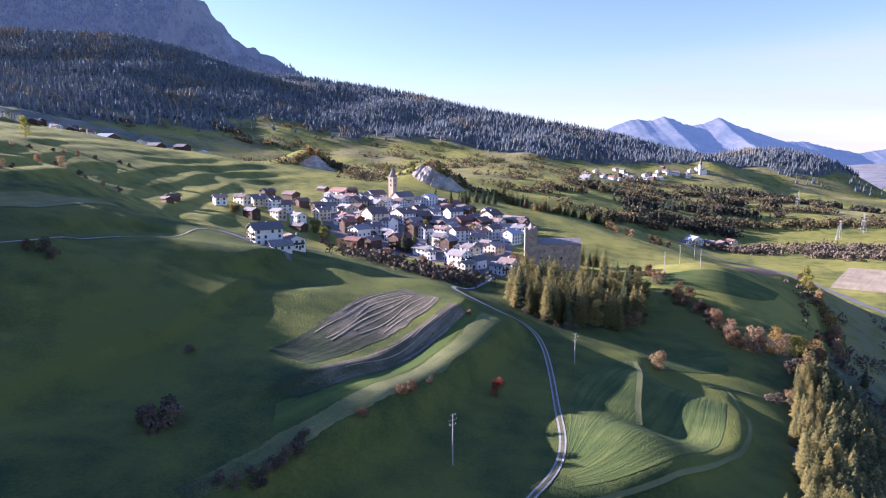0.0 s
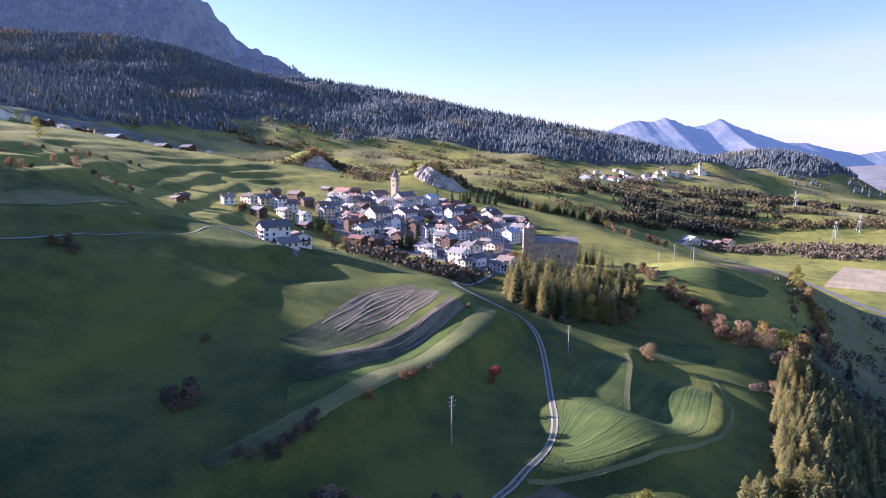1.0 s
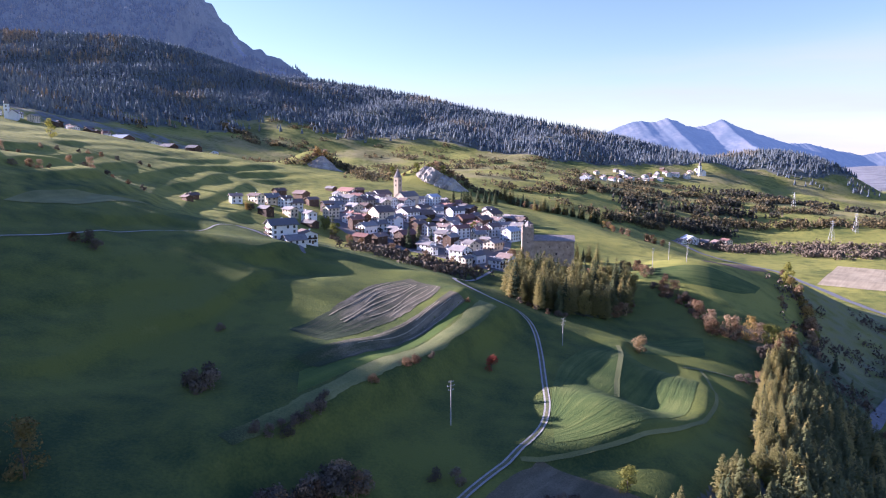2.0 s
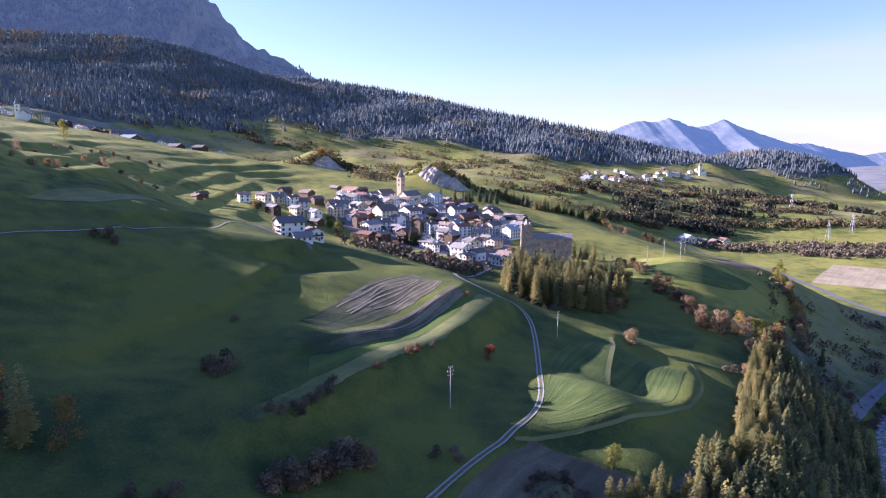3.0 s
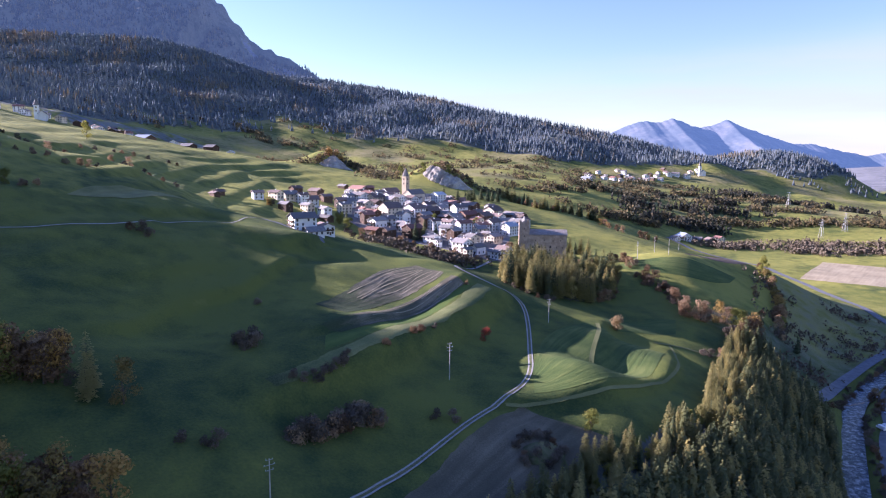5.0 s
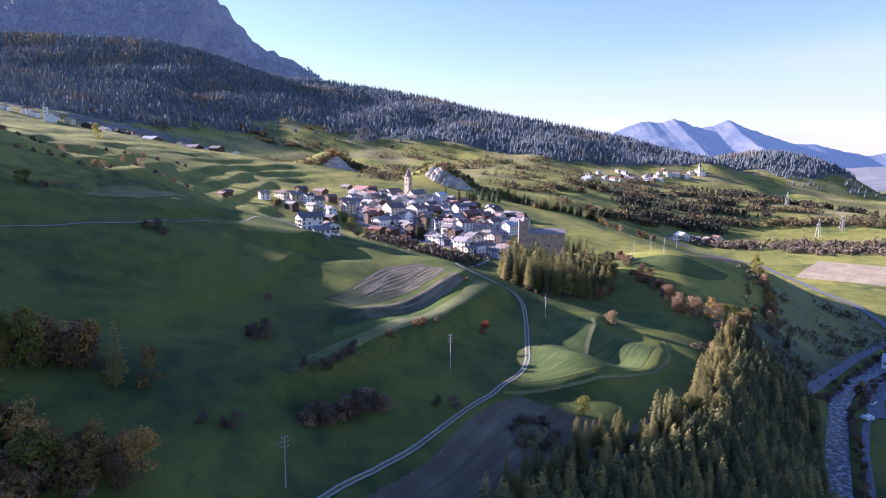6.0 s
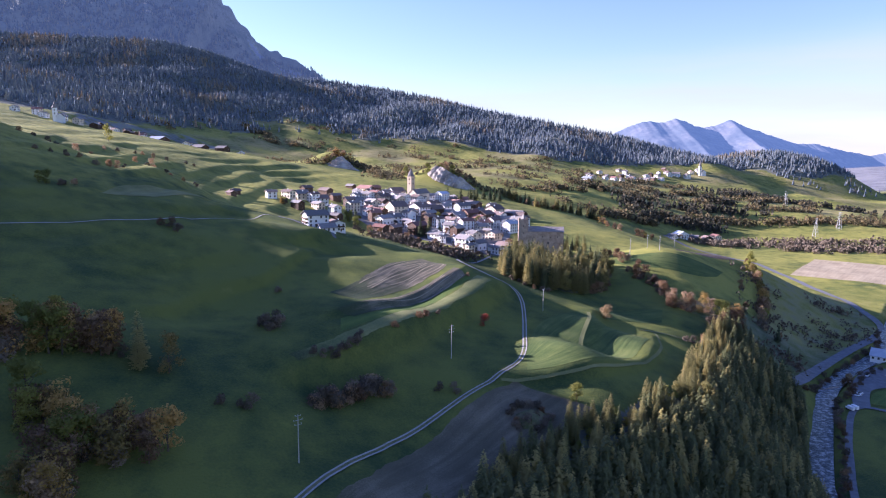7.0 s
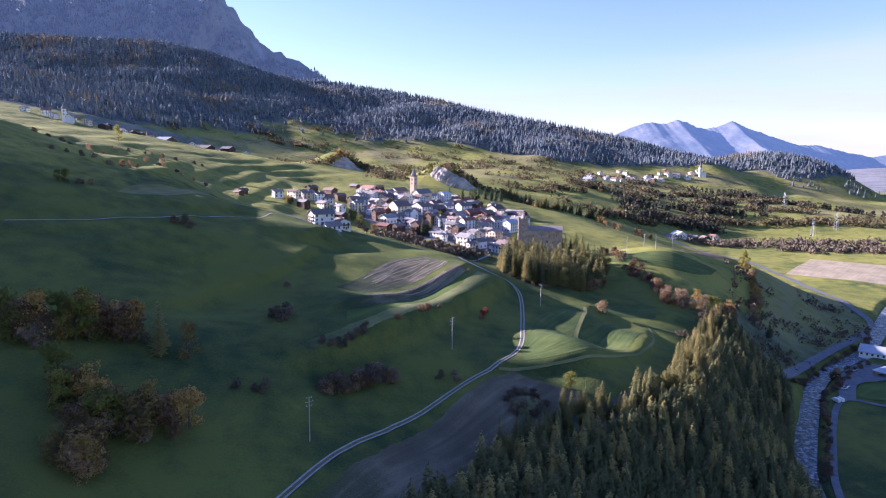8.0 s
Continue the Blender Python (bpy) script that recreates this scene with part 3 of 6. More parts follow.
    tagged(new("distant_massif", far_mesh), "steep mountain massif with rocky crest and scree chutes, blue-grey with painted haze", "mountain", kind="structure")
    return ob, BVHTree.FromPolygons([tuple(v) for v in verts], quads.tolist() + fan)


ground, GROUND_TREE = ground_sheet()


def on_ground(x, y):
    hit = GROUND_TREE.ray_cast(Vector((x, y, 3000)), Vector((0, 0, -1)))
    return hit[0].z if hit[0] else float(land(np.array(float(x)), np.array(float(y))))


# ---- mesh tools ----
def mesh_of(name, verts, faces, mat, smooth=False):
    me = bpy.data.meshes.new(name)
    me.from_pydata([tuple(v) for v in verts], [], [tuple(f) for f in faces])
    for one in (mat if isinstance(mat, (list, tuple)) else [mat]):
        me.materials.append(one)
    if smooth:
        me.polygons.foreach_set("use_smooth", [True] * len(me.polygons))
    me.update()
    return me


def part(name, bm, mat, parent=None, label=""):
    """Links a bmesh, or a mesh, as one object under a thing or a part."""
    if isinstance(bm, bmesh.types.BMesh):
        me = bpy.data.meshes.new(name)
        bmesh.ops.recalc_face_normals(bm, faces=bm.faces)
        bm.to_mesh(me)
        bm.free()
        me.materials.append(mat)
    else:
        me = bm
    ob = new(name, me)
    ob.parent = parent
    return tagged(ob, label)


def block(bm, cx, cy, cz, sx, sy, sz, bevel=0.0):
    """A box centred at cx, cy with its foot at cz."""
    made = bmesh.ops.create_cube(bm, size=1.0)["verts"]
    bmesh.ops.scale(bm, vec=(sx, sy, sz), verts=made)
    bmesh.ops.translate(bm, vec=(cx, cy, cz + sz / 2), verts=made)
    if bevel:
        edges = list({e for v in made for e in v.link_edges})
        bmesh.ops.bevel(bm, geom=edges, offset=bevel, segments=1, affect="EDGES")
    return bm


def rod(bm, a, b, r0, r1, sides=6):
    """A tapered rod from a to b."""
    a, b = Vector(a), Vector(b)
    d = b - a
    made = bmesh.ops.create_cone(bm, cap_ends=True, segments=sides, radius1=r0, radius2=r1, depth=d.length)["verts"]
    m = Matrix.Translation((a + b) / 2) @ d.to_track_quat("Z", "Y").to_matrix().to_4x4()
    bmesh.ops.transform(bm, matrix=m, verts=made)
    return bm


def empty(name, x, y, turn=0.0, sink=0.0, z=None):
    ob = new(name)
    ob.empty_display_size = 0.5
    ob.matrix_basis = pose(x, y, (on_ground(x, y) if z is None else z) - sink, 0, 0, turn)
    return ob


def resample(line, n):
    p = np.array(line, float)
    # round the corners
    for _ in range(2):
        q = [p[0]]
        for i in range(len(p) - 1):
            q += [0.75 * p[i] + 0.25 * p[i + 1], 0.25 * p[i] + 0.75 * p[i + 1]]
        p = np.array(q + [p[-1]])
    s = np.concatenate([[0], np.cumsum(np.hypot(*np.diff(p, axis=0).T))])
    t = np.linspace(0, s[-1], n)
    return np.stack([np.interp(t, s, p[:, 0]), np.interp(t, s, p[:, 1])], 1), s[-1]


def loft(name, side_a, side_b, mat, lift, cell=2.0, ragged=0.0, seed=1):
    """A sheet laid on the ground between two lines."""
    la = resample(side_a, 10)[1]
    n = max(4, int(max(la, resample(side_b, 10)[1]) / cell))
    a, b = resample(side_a, n)[0], resample(side_b, n)[0]
    m = max(2, int(np.hypot(*(a - b).T).max() / cell) + 1)
    rng = np.random.RandomState(seed)
    soft = np.ones(7) / 4.0
    ra, rb = (np.convolve(rng.uniform(-ragged, ragged, n + 6), soft, "valid") for _ in range(2))
    wide = float(np.hypot(*(a - b).T).mean())
    verts, uvs = [], []
    for i in range(n):
        w = np.hypot(*(b[i] - a[i])) + 1e-6
        for j in range(m):
            f = j / (m - 1)
            f2 = f + (ra[i] * (1 - f) ** 6 + rb[i] * f ** 6) / w
            x, y = a[i] * (1 - f2) + b[i] * f2
            verts.append((x, y, on_ground(x, y) + lift))
            uvs.append((f * wide / 60.0, i / (n - 1) * la / 60.0))
    faces = [(i * m + j, i * m + j + 1, (i + 1) * m + j + 1, (i + 1) * m + j) for i in range(n - 1) for j in range(m - 1)]
    me = mesh_of(name, verts, faces, mat, True)
    layer = me.uv_layers.new(name="rows")
    layer.data.foreach_set("uv", np.array([uvs[l.vertex_index] for l in me.loops]).ravel())
    if len(me.polygons) and sum(p.normal.z for p in me.polygons) < 0:
        me.flip_normals()
    return me


def strip(name, line, width, mat, lift, cell=2.0):
    """A road or track along a line."""
    n = max(4, int(resample(line, 10)[1] / cell))
    p = resample(line, n)[0]
    d = np.gradient(p, axis=0)
    d /= np.hypot(*d.T)[:, None]
    nrm = np.stack([-d[:, 1], d[:, 0]], 1)
    verts, faces = [], []
    for i in range(n):
        mid = on_ground(*p[i])
        for s in (-0.5, -0.25, 0, 0.25, 0.5):
            x, y = p[i] + nrm[i] * width * s
            g = on_ground(x, y)
            verts.append((x, y, max(g, 0.5 * (g + mid)) + lift))
    for i in range(n - 1):
        for j in range(4):
            faces.append((i * 5 + j, i * 5 + j + 1, i * 5 + j + 6, i * 5 + j + 5))
    me = mesh_of(name, verts, faces, mat, True)
    if sum(q.normal.z for q in me.polygons) < 0:
        me.flip_normals()
    return me


# ---- roads, tracks and river ----
FARM_TRACK = [(-95, -40), (-66, 5), (-46, 48), (-28, 92), (0, 127), (25.5, 154), (35, 169), (40.5, 184), (43, 203), (46.5, 228), (49, 250), (51, 275), (46, 286), (38, 291), (26, 299), (15, 312), (14, 325), (20, 345), (28, 363), (36, 377), (44, 395)]
ob = part("farm_track", strip("farm_track", FARM_TRACK, 2.3, GRAVEL, 0.14, 1.5), None)
tagged(ob, "pale gravel farm track with two wheel ruts through the meadow", "track", kind="structure")
part("grass_strip", strip("grass_strip", FARM_TRACK[:14], 1.0, VERGE, 0.19, 1.5), None)
tagged(bpy.data.objects["grass_strip"], "worn grass strip between the wheel ruts of the track", "grass", kind="structure")
ob = part("upper_track", strip("upper_track", [(-210, 190), (-161, 248), (-147, 284), (-124, 319), (-116, 370)], 1.1, GRAVEL, 0.25), None)
tagged(ob, "narrow pale track across the upper meadow", "track", kind="structure")
ob = part("village_lane", strip("village_lane", [(-116, 370), (-100, 352), (-88, 338), (-74, 336), (-68, 326)], 3.0, ASPHALT, 0.25), None)
tagged(ob, "short paved lane below the white apartment house", "lane", kind="structure")
ob = part("field_path", strip("field_path", [(26, 152), (38, 155), (52, 158.5), (70, 166.5), (94, 186), (110, 205), (121, 228), (127, 248), (128, 262)], 1.4, DRY_GRASS, 0.1, 1.5), None)
tagged(ob, "trodden path of pale dry grass round the field", "path", kind="structure")
ob = part("field_divider", strip("field_divider", [(90, 268), (88, 255), (82, 238), (76, 222), (72, 208)], 2.2, DRY_GRASS, 0.12, 1.5), None)
tagged(ob, "strip of uncut dry grass between two plots", "grass strip", kind="structure")
ob = part("hedge_path", strip("hedge_path", [(120, 262), (134, 262), (148, 262), (160, 266)], 2.0, DRY_GRASS, 0.25), None)
tagged(ob, "pale path leading to the wood's edge", "path", kind="structure")
VALLEY_ROAD = [(150, 214), (178, 240), (204, 256), (222, 272), (246, 300), (275, 327), (310, 358), (346, 386), (372, 410), (379, 445), (388, 500), (397, 560), (405, 630), (400, 690), (390, 720), (360, 790), (340, 850)]
ob = part("valley_road", strip("valley_road", VALLEY_ROAD, 7.0, ASPHALT, 0.6, 3.0), None)
tagged(ob, "grey asphalt valley road curving beside the river", "road", kind="structure")
ob = part("side_lane", strip("side_lane", [(140, 40), (160, 100), (177, 143), (185, 159), (198, 181), (210, 202), (218, 214), (231, 234), (241, 246), (250, 250), (260, 241), (272, 234), (330, 214)], 3.4, ASPHALT, 0.4, 2.5), None)
tagged(ob, "narrow asphalt lane on the far river bank", "lane", kind="structure")
ob = part("parking_area", loft("parking_area", [(243, 250), (252, 266), (262, 284), (278, 302), (300, 320)], [(252, 248), (263, 266), (273, 279), (294, 281), (322, 302)], ASPHALT, 0.45, 3.0), None)
tagged(ob, "grey paved yard beside the river", "yard", kind="structure")


def river():
    p = resample(RIVER, 260)[0]
    d = np.gradient(p, axis=0)
    d /= np.hypot(*d.T)[:, None]
    verts, faces = [], []
    for i in range(len(p)):
        low = on_ground(*p[i]) + 2.0
        for s in np.linspace(-5.4, 5.4, 9):
            x, y = p[i] + np.array([-d[i, 1], d[i, 0]]) * s
            verts.append([x, y, low])
    z = np.array([v[2] for v in verts]).reshape(-1, 9)
    z = np.convolve(np.pad(z[:, 0], 6, "edge"), np.ones(13) / 13, "valid")
    for i in range(len(p)):
        for j in range(9):
            verts[i * 9 + j][2] = z[i]
    for i in range(len(p) - 1):
        for j in range(8):
            faces.append((i * 9 + j, i * 9 + j + 1, i * 9 + j + 10, i * 9 + j + 9))
    ob = part("river", mesh_of("river", verts, faces, WATER, True), None)
    tagged(ob, "shallow mountain river with white riffles over stones", "river", kind="structure")


river()

# ---- fields ----
def field(name, a, b, mat, label, cell=2.0, lift=0.1, ragged=0.25):
    ob = part(name, loft(name, a, b, mat, lift, cell, ragged), None)
    return tagged(ob, label, "field", kind="structure")


field("stubble_field", [(-54, 214), (-42, 245), (-30, 276), (-22, 290), (-10, 303)], [(-39, 202), (-26, 225), (-13, 246), (2, 268), (6, 284)], STUBBLE,
      "pale grey-brown stubble field with curved mowing lines", 1.5, 0.1, 1.2)
field("stubble_field", [(-46, 180), (-32, 204), (-18, 226), (-4, 250), (10, 275)], [(-38, 179), (-22, 200), (-8, 222), (4, 245), (17, 268)], STUBBLE,
      "narrow pale stubble strip above a grassy bank", 1.2, 0.2, 0.8)


def windrows(parent, a, b, count, seed):
    """Curved rows of pale hay left by the mower, each lying along the field."""
    rng = random.Random(seed)
    pa, pb = resample(a, 60)[0], resample(b, 60)[0]
    for k in range(count):
        f = (k + 0.5 + rng.uniform(-0.25, 0.25)) / count
        i0 = int(60 * rng.choice([0.25, 0.4, 0.5, 0.55, 0.65]))
        i1 = 60 - rng.randint(0, 8)
        sway = rng.uniform(0.02, 0.05)
        line = [tuple(pa[i] * (1 - f - g) + pb[i] * (f + g)) for i in range(i0, i1, 4) for g in (sway * math.sin(i * 0.21 + k),)]
        part("windrow", strip("windrow", line, rng.uniform(0.35, 0.75), HAY, 0.22, 1.5), HAY, parent)


FIELDS = [ob for ob in bpy.data.objects if ob.name.startswith("stubble_field")]
windrows(FIELDS[0], [(-54, 214), (-42, 245), (-30, 276), (-22, 290), (-10, 303)], [(-39, 202), (-26, 225), (-13, 246), (2, 268), (6, 284)], 11, 5)
windrows(FIELDS[1], [(-46, 180), (-32, 204), (-18, 226), (-4, 250), (10, 275)], [(-38, 179), (-22, 200), (-8, 222), (4, 245), (17, 268)], 5, 6)
field("terrace_strip", [(-58, 134), (-44, 154), (-24, 181), (-8, 209), (11, 244), (24, 272)], [(-53, 131), (-40, 150), (-18, 177), (-1, 206), (19, 240), (32, 268)], TERRACE,
      "pale dry-grass strip along the edge of the terrace", 1.2, 0.2, 1.0)
field("green_strip", [(-44, 175), (-26, 198), (-12, 220), (0, 244), (14, 266)], [(-42, 160), (-24, 183), (-8, 211), (10, 245), (22, 272)], LUSH,
      "bright green meadow strip below the stubble", lift=0.04)
field("mown_field", [(41, 182), (46, 205), (54, 232), (66, 250), (84, 268)], [(38, 160), (52, 163), (70, 172), (96, 196), (118, 240)], MOWN,
      "mown green field with fine swath lines")
field("mown_field", [(100, 272), (118, 276), (140, 284)], [(98, 292), (124, 304), (148, 306)], MOWN, "small mown plot beside a round autumn tree")
field("mown_field", [(131, 407), (150, 396), (174, 387), (205, 386), (222, 396)], [(160, 418), (175, 416), (195, 416), (215, 416), (234, 412)], MOWN,
      "mown green field on a spur above the valley", 3.0)
field("ploughed_field", [(205, 440), (238, 446), (268, 466)], [(222, 500), (250, 505), (280, 500)], PLOUGHED, "brown ploughed field with straight furrows", 4.0)
field("straw_field", [(414, 636), (455, 684), (503, 742)], [(530, 535), (580, 590), (640, 650)], STRAW, "pale straw-coloured field on the valley floor", 5.0, 0.3)
field("hay_meadow", [(-196, 276), (-198, 300), (-192, 330)], [(-176, 300), (-172, 330), (-166, 372)], DRY_GRASS, "pale hay meadow on the upper slope", 3.0, 0.25)

field("brown_pasture", [(-38, 46), (-22, 88), (3, 121), (24, 146), (32, 154)], [(-18, 44), (2, 76), (24, 98), (46, 122), (62, 140)], PASTURE, "brown grazed pasture between the track and the wood", 2.0, 0.08, 1.5)

# ---- distant mountains ----
def distant_mountains():
    crest = [(300, 60), (1000, 120), (1250, 211), (1383, 272), (1440, 290), (1500, 297), (1560, 290), (1600, 292), (1672, 317), (1740, 300), (1800, 272), (1871, 258), (1930, 266), (1990, 288), (2051, 313), (2110, 292), (2170, 262), (2245, 240), (2400, 190), (2529, 152), (2600, 154), (2686, 150), (2800, 120), (3051, 75), (3201, 99), (3800, 200)]
    xs = np.linspace(300, 3800, 420)
    rows = 34
    verts, faces = [], []
    cx, cz = [c[0] for c in crest], [c[1] for c in crest]
    for j in range(rows):
        f = j / (rows - 1)
        y = np.full_like(xs, 4500 - 900 * f)
        z = np.interp(xs, cx, cz) + (3 * wave(xs, xs * 0, 70, 41) + 4 * np.abs(wave(xs, xs * 0, 26, 42))) * max(0.0, 1 - 5 * f)
        drop = (f * 900) * 0.36
        rib = (7 * wave(xs, y, 420, 43) + 4 * wave(xs, y, 150, 44) + 2.2 * wave(xs, y, 60, 45)) * min(1, 3 * f)
        for x, yy, zz, r in zip(xs, y, z, rib):
            verts.append((x, yy, zz - drop + r - 18 * min(1, 3 * f)))
    m = len(xs)
    for j in range(rows - 1):
        for i in range(m - 1):
            faces.append((j * m + i, (j + 1) * m + i, (j + 1) * m + i + 1, j * m + i + 1))
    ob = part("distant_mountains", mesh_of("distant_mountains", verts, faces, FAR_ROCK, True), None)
    tagged(ob, "bare mountain range on the horizon, blue-grey with painted haze", "mountains", kind="structure")


distant_mountains()


# ---- woods of the mountain sides ----
def cones(name, pts, heights, widths, mat, label, sides=5, round_top=False):
    rng = np.random.RandomState(len(pts))
    n = len(pts)
    verts, faces = [], []
    ang = np.arange(sides) * 2 * np.pi / sides
    for i in range(n):
        x, y, z = pts[i]
        h, w = heights[i], widths[i]
        base = len(verts)
        levels = ((0.0, 0.55), (0.38, 1.0), (0.75, 0.8)) if round_top else ((0.06, 1.0), (0.42, 0.66), (0.40, 0.5))
        for lz, lw in levels:
            jit = rng.uniform(0.6, 1.35, sides)
            for k in range(sides):
                verts.append((x + w * lw * jit[k] * math.cos(ang[k] + lz), y + w * lw * jit[k] * math.sin(ang[k] + lz), z + h * lz))
        verts.append((x, y, z + h))
        for k in range(sides):
            k2 = (k + 1) % sides
            faces.append((base + k, base + k2, base + sides + k2, base + sides + k))
            faces.append((base + sides + k, base + sides + k2, base + 2 * sides + k2, base + 2 * sides + k))
            faces.append((base + 2 * sides + k, base + 2 * sides + k2, base + 3 * sides))
    ob = part(name, mesh_of(name, verts, faces, mat), None)
    return tagged(ob, label, "woods", kind="stuff")


def scatter_far():
    rng = np.random.RandomState(3)
    x = rng.uniform(-2000, 1400, 110000)
    y = rng.uniform(1080, 2560, 110000)
    seen = np.abs(x / (y + 140)) < 0.72
    x, y = x[seen], y[seen]
    z = land(x, y)
    w = shoulder_wood(x, y, z)
    keep = rng.uniform(0, 1, len(x)) < np.clip(w, 0, 1) * np.clip(0.27 + (y - 1250) / 3600, 0.27, 0.46)
    x, y, z = x[keep], y[keep], z[keep]
    larch = (wave(x, y, 300, 51) + rng.uniform(-0.5, 0.5, len(x)) + 0.5 * step(-700, -1100, x) * step(260, 380, z)) > 0.75
    h = rng.uniform(10, 20, len(x))
    # up the flank of the massif
    fx, fy = rng.uniform(-2500, -560, 17000), rng.uniform(2520, 3480, 17000)
    fz = land(fx, fy)
    ok = (np.abs(fx / (fy + 140)) < 0.72) & (rng.uniform(0, 1, 17000) < np.clip(1.1 - step(600, 860, fz) + 0.5 * wave(fx, fy, 200, 52), 0, 0.9)) & (fz > 300)
    tall = rng.uniform(14, 24, ok.sum())
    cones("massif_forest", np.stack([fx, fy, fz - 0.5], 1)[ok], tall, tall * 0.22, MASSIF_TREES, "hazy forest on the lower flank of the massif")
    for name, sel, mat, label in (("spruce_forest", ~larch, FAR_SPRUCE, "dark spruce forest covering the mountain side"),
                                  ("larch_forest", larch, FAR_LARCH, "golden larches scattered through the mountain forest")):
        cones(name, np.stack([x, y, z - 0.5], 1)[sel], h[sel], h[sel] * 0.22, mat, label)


scatter_far()


def shrubs(name, zones, mat, label, seed, size=(3, 7), pointed=False):
    """Far shrubs and small trees in patches (centre, radii, count), each a tuft of flakes."""
    rng = np.random.RandomState(seed)
    verts, faces = [], []
    for cx, cy, rx, ry, count in zones:
        knots = [(rng.normal(cx, rx), rng.normal(cy, ry)) for _ in range(max(3, count // 12))]
        for _ in range(count):
            kx, ky = knots[rng.randint(len(knots))]
            x, y = rng.normal(kx, 9), rng.normal(ky, 6)
            z, h = on_ground(x, y) - 0.3, rng.uniform(*size)
            for k in range(12):
                f = rng.uniform(0, 1)
                wide = h * (0.26 * (1.05 - f) if pointed else 0.40 * math.sqrt(max(0.05, 1 - (2 * f - 0.9) ** 2)))
                a = rng.uniform(0, 6.283)
                p = np.array([x + wide * math.cos(a), y + wide * math.sin(a), z + f * h])
                u, v = rng.normal(size=3), rng.normal(size=3) + np.array([0, 0, 0.8])
                u, v = u / np.linalg.norm(u) * h * 0.2, v / np.linalg.norm(v) * h * 0.22
                b = len(verts)
                verts += [p - u, p - v, p + u, p + v]
                faces.append((b, b + 1, b + 2, b + 3))
    ob = part(name, mesh_of(name, verts, faces, mat), None)
    return tagged(ob, label, "woods", kind="stuff")


shrubs("autumn_shrubs", [(-330, 1500, 50, 30, 200), (-470, 1560, 80, 25, 200), (-300, 1700, 70, 30, 120), (-150, 960, 40, 22, 90), (-110, 1000, 45, 25, 120), (-60, 838, 14, 8, 40),
                         (75, 865, 20, 10, 60), (-620, 1330, 60, 40, 120), (-50, 900, 30, 14, 70), (-230, 1150, 60, 30, 160), (40, 905, 30, 10, 50), (-60, 1300, 120, 80, 140), (200, 1250, 90, 60, 90), (100, 1600, 150, 60, 140), (150, 1350, 100, 40, 170), (300, 1450, 80, 30, 150), (40, 1480, 90, 40, 170), (420, 1250, 80, 25, 150), (250, 1150, 90, 25, 120), (560, 1400, 90, 25, 140)], FAR_SHRUB, "russet and olive autumn shrubs in gullies", 5, (4, 9))
shrubs("autumn_copses", [(245, 900, 16, 12, 70), (310, 905, 30, 8, 120), (390, 985, 40, 8, 150), (470, 1010, 40, 8, 130), (610, 1015, 60, 8, 150), (700, 1000, 50, 8, 120), (340, 1120, 60, 8, 110),
                         (540, 1230, 90, 10, 150), (720, 1260, 80, 10, 120), (230, 1060, 40, 8, 70), (150, 1010, 30, 8, 60), (480, 1150, 80, 10, 120), (620, 1120, 60, 10, 110), (850, 1050, 60, 12, 120)],
       FAR_SHRUB, "mixed brown autumn copses in the valley", 6, (5, 11))
shrubs("grey_alders", [(560, 870, 60, 14, 420), (470, 850, 50, 10, 260), (660, 800, 50, 20, 380), (560, 815, 40, 8, 160), (700, 700, 40, 50, 260), (760, 850, 60, 20, 240)], TWIGS, "bare grey alder thicket along the river flats", 7, (4, 8))
shrubs("gorge_woodland", [(410, 960, 36, 14, 200), (500, 1080, 60, 10, 160), (370, 1040, 40, 10, 120), (800, 1400, 80, 30, 200), (900, 1250, 90, 30, 220), (1000, 1100, 80, 30, 260), (560, 1170, 60, 10, 120), (640, 1350, 60, 14, 120)],
       GORGE_WOOD, "dark spruce woodland in the gorge of the valley", 8, (7, 14), True)


# ---- trees ----
def conifer_mesh(name, h, spread, mat, seed, tufts=520, bare=0.1, droop=0.5, open_crown=0.0, full=0.72, tuft=1.0):
    """A pointed crown of many drooping tufts."""
    rng = np.random.RandomState(seed)
    verts, faces = [], []
    lobes = rng.uniform(0, 6.28, 4)
    for k in range(tufts):
        f = 1 - math.sqrt(rng.uniform(0, 1))
        f = bare + (1 - bare) * f
        a = rng.uniform(0, 6.283)
        level = 0.82 + 0.18 * math.sin(f * 46 + lobes[0])
        rad = spread * (1 - f) ** full * level * (1 + 0.16 * math.sin(2 * a + lobes[1]) + 0.12 * math.sin(3 * a + lobes[2])) + 0.1
        r = rad * rng.uniform(0.45 - 0.3 * open_crown, 1.08)
        z = f * h - droop * 0.35 * r + rng.uniform(-0.3, 0.3)
        ca, sa = math.cos(a), math.sin(a)
        s = (0.42 + 0.36 * (1 - f)) * rng.uniform(0.6, 1.25) * spread / 3.4 * tuft
        out = np.array([ca, sa, -droop * rng.uniform(0.3, 1.2)])
        side = np.array([-sa, ca, rng.uniform(-0.4, 0.4)])
        p = np.array([r * ca, r * sa, z])
        b = len(verts)
        verts += [p - out * s * 0.8 + np.array([0, 0, 0.25 * s]), p - side * s * 0.75, p + out * s, p + side * s * 0.75]
        faces += [(b, b + 1, b + 2), (b, b + 2, b + 3)]
    b = len(verts)
    for k in range(4):
        verts.append((0.3 * math.cos(k * 1.57), 0.3 * math.sin(k * 1.57), h * 0.9))
    verts.append((0, 0, h * 1.01))
    faces += [(b + k, b + (k + 1) % 4, b + 4) for k in range(4)]
    return mesh_of(name, verts, faces, mat)


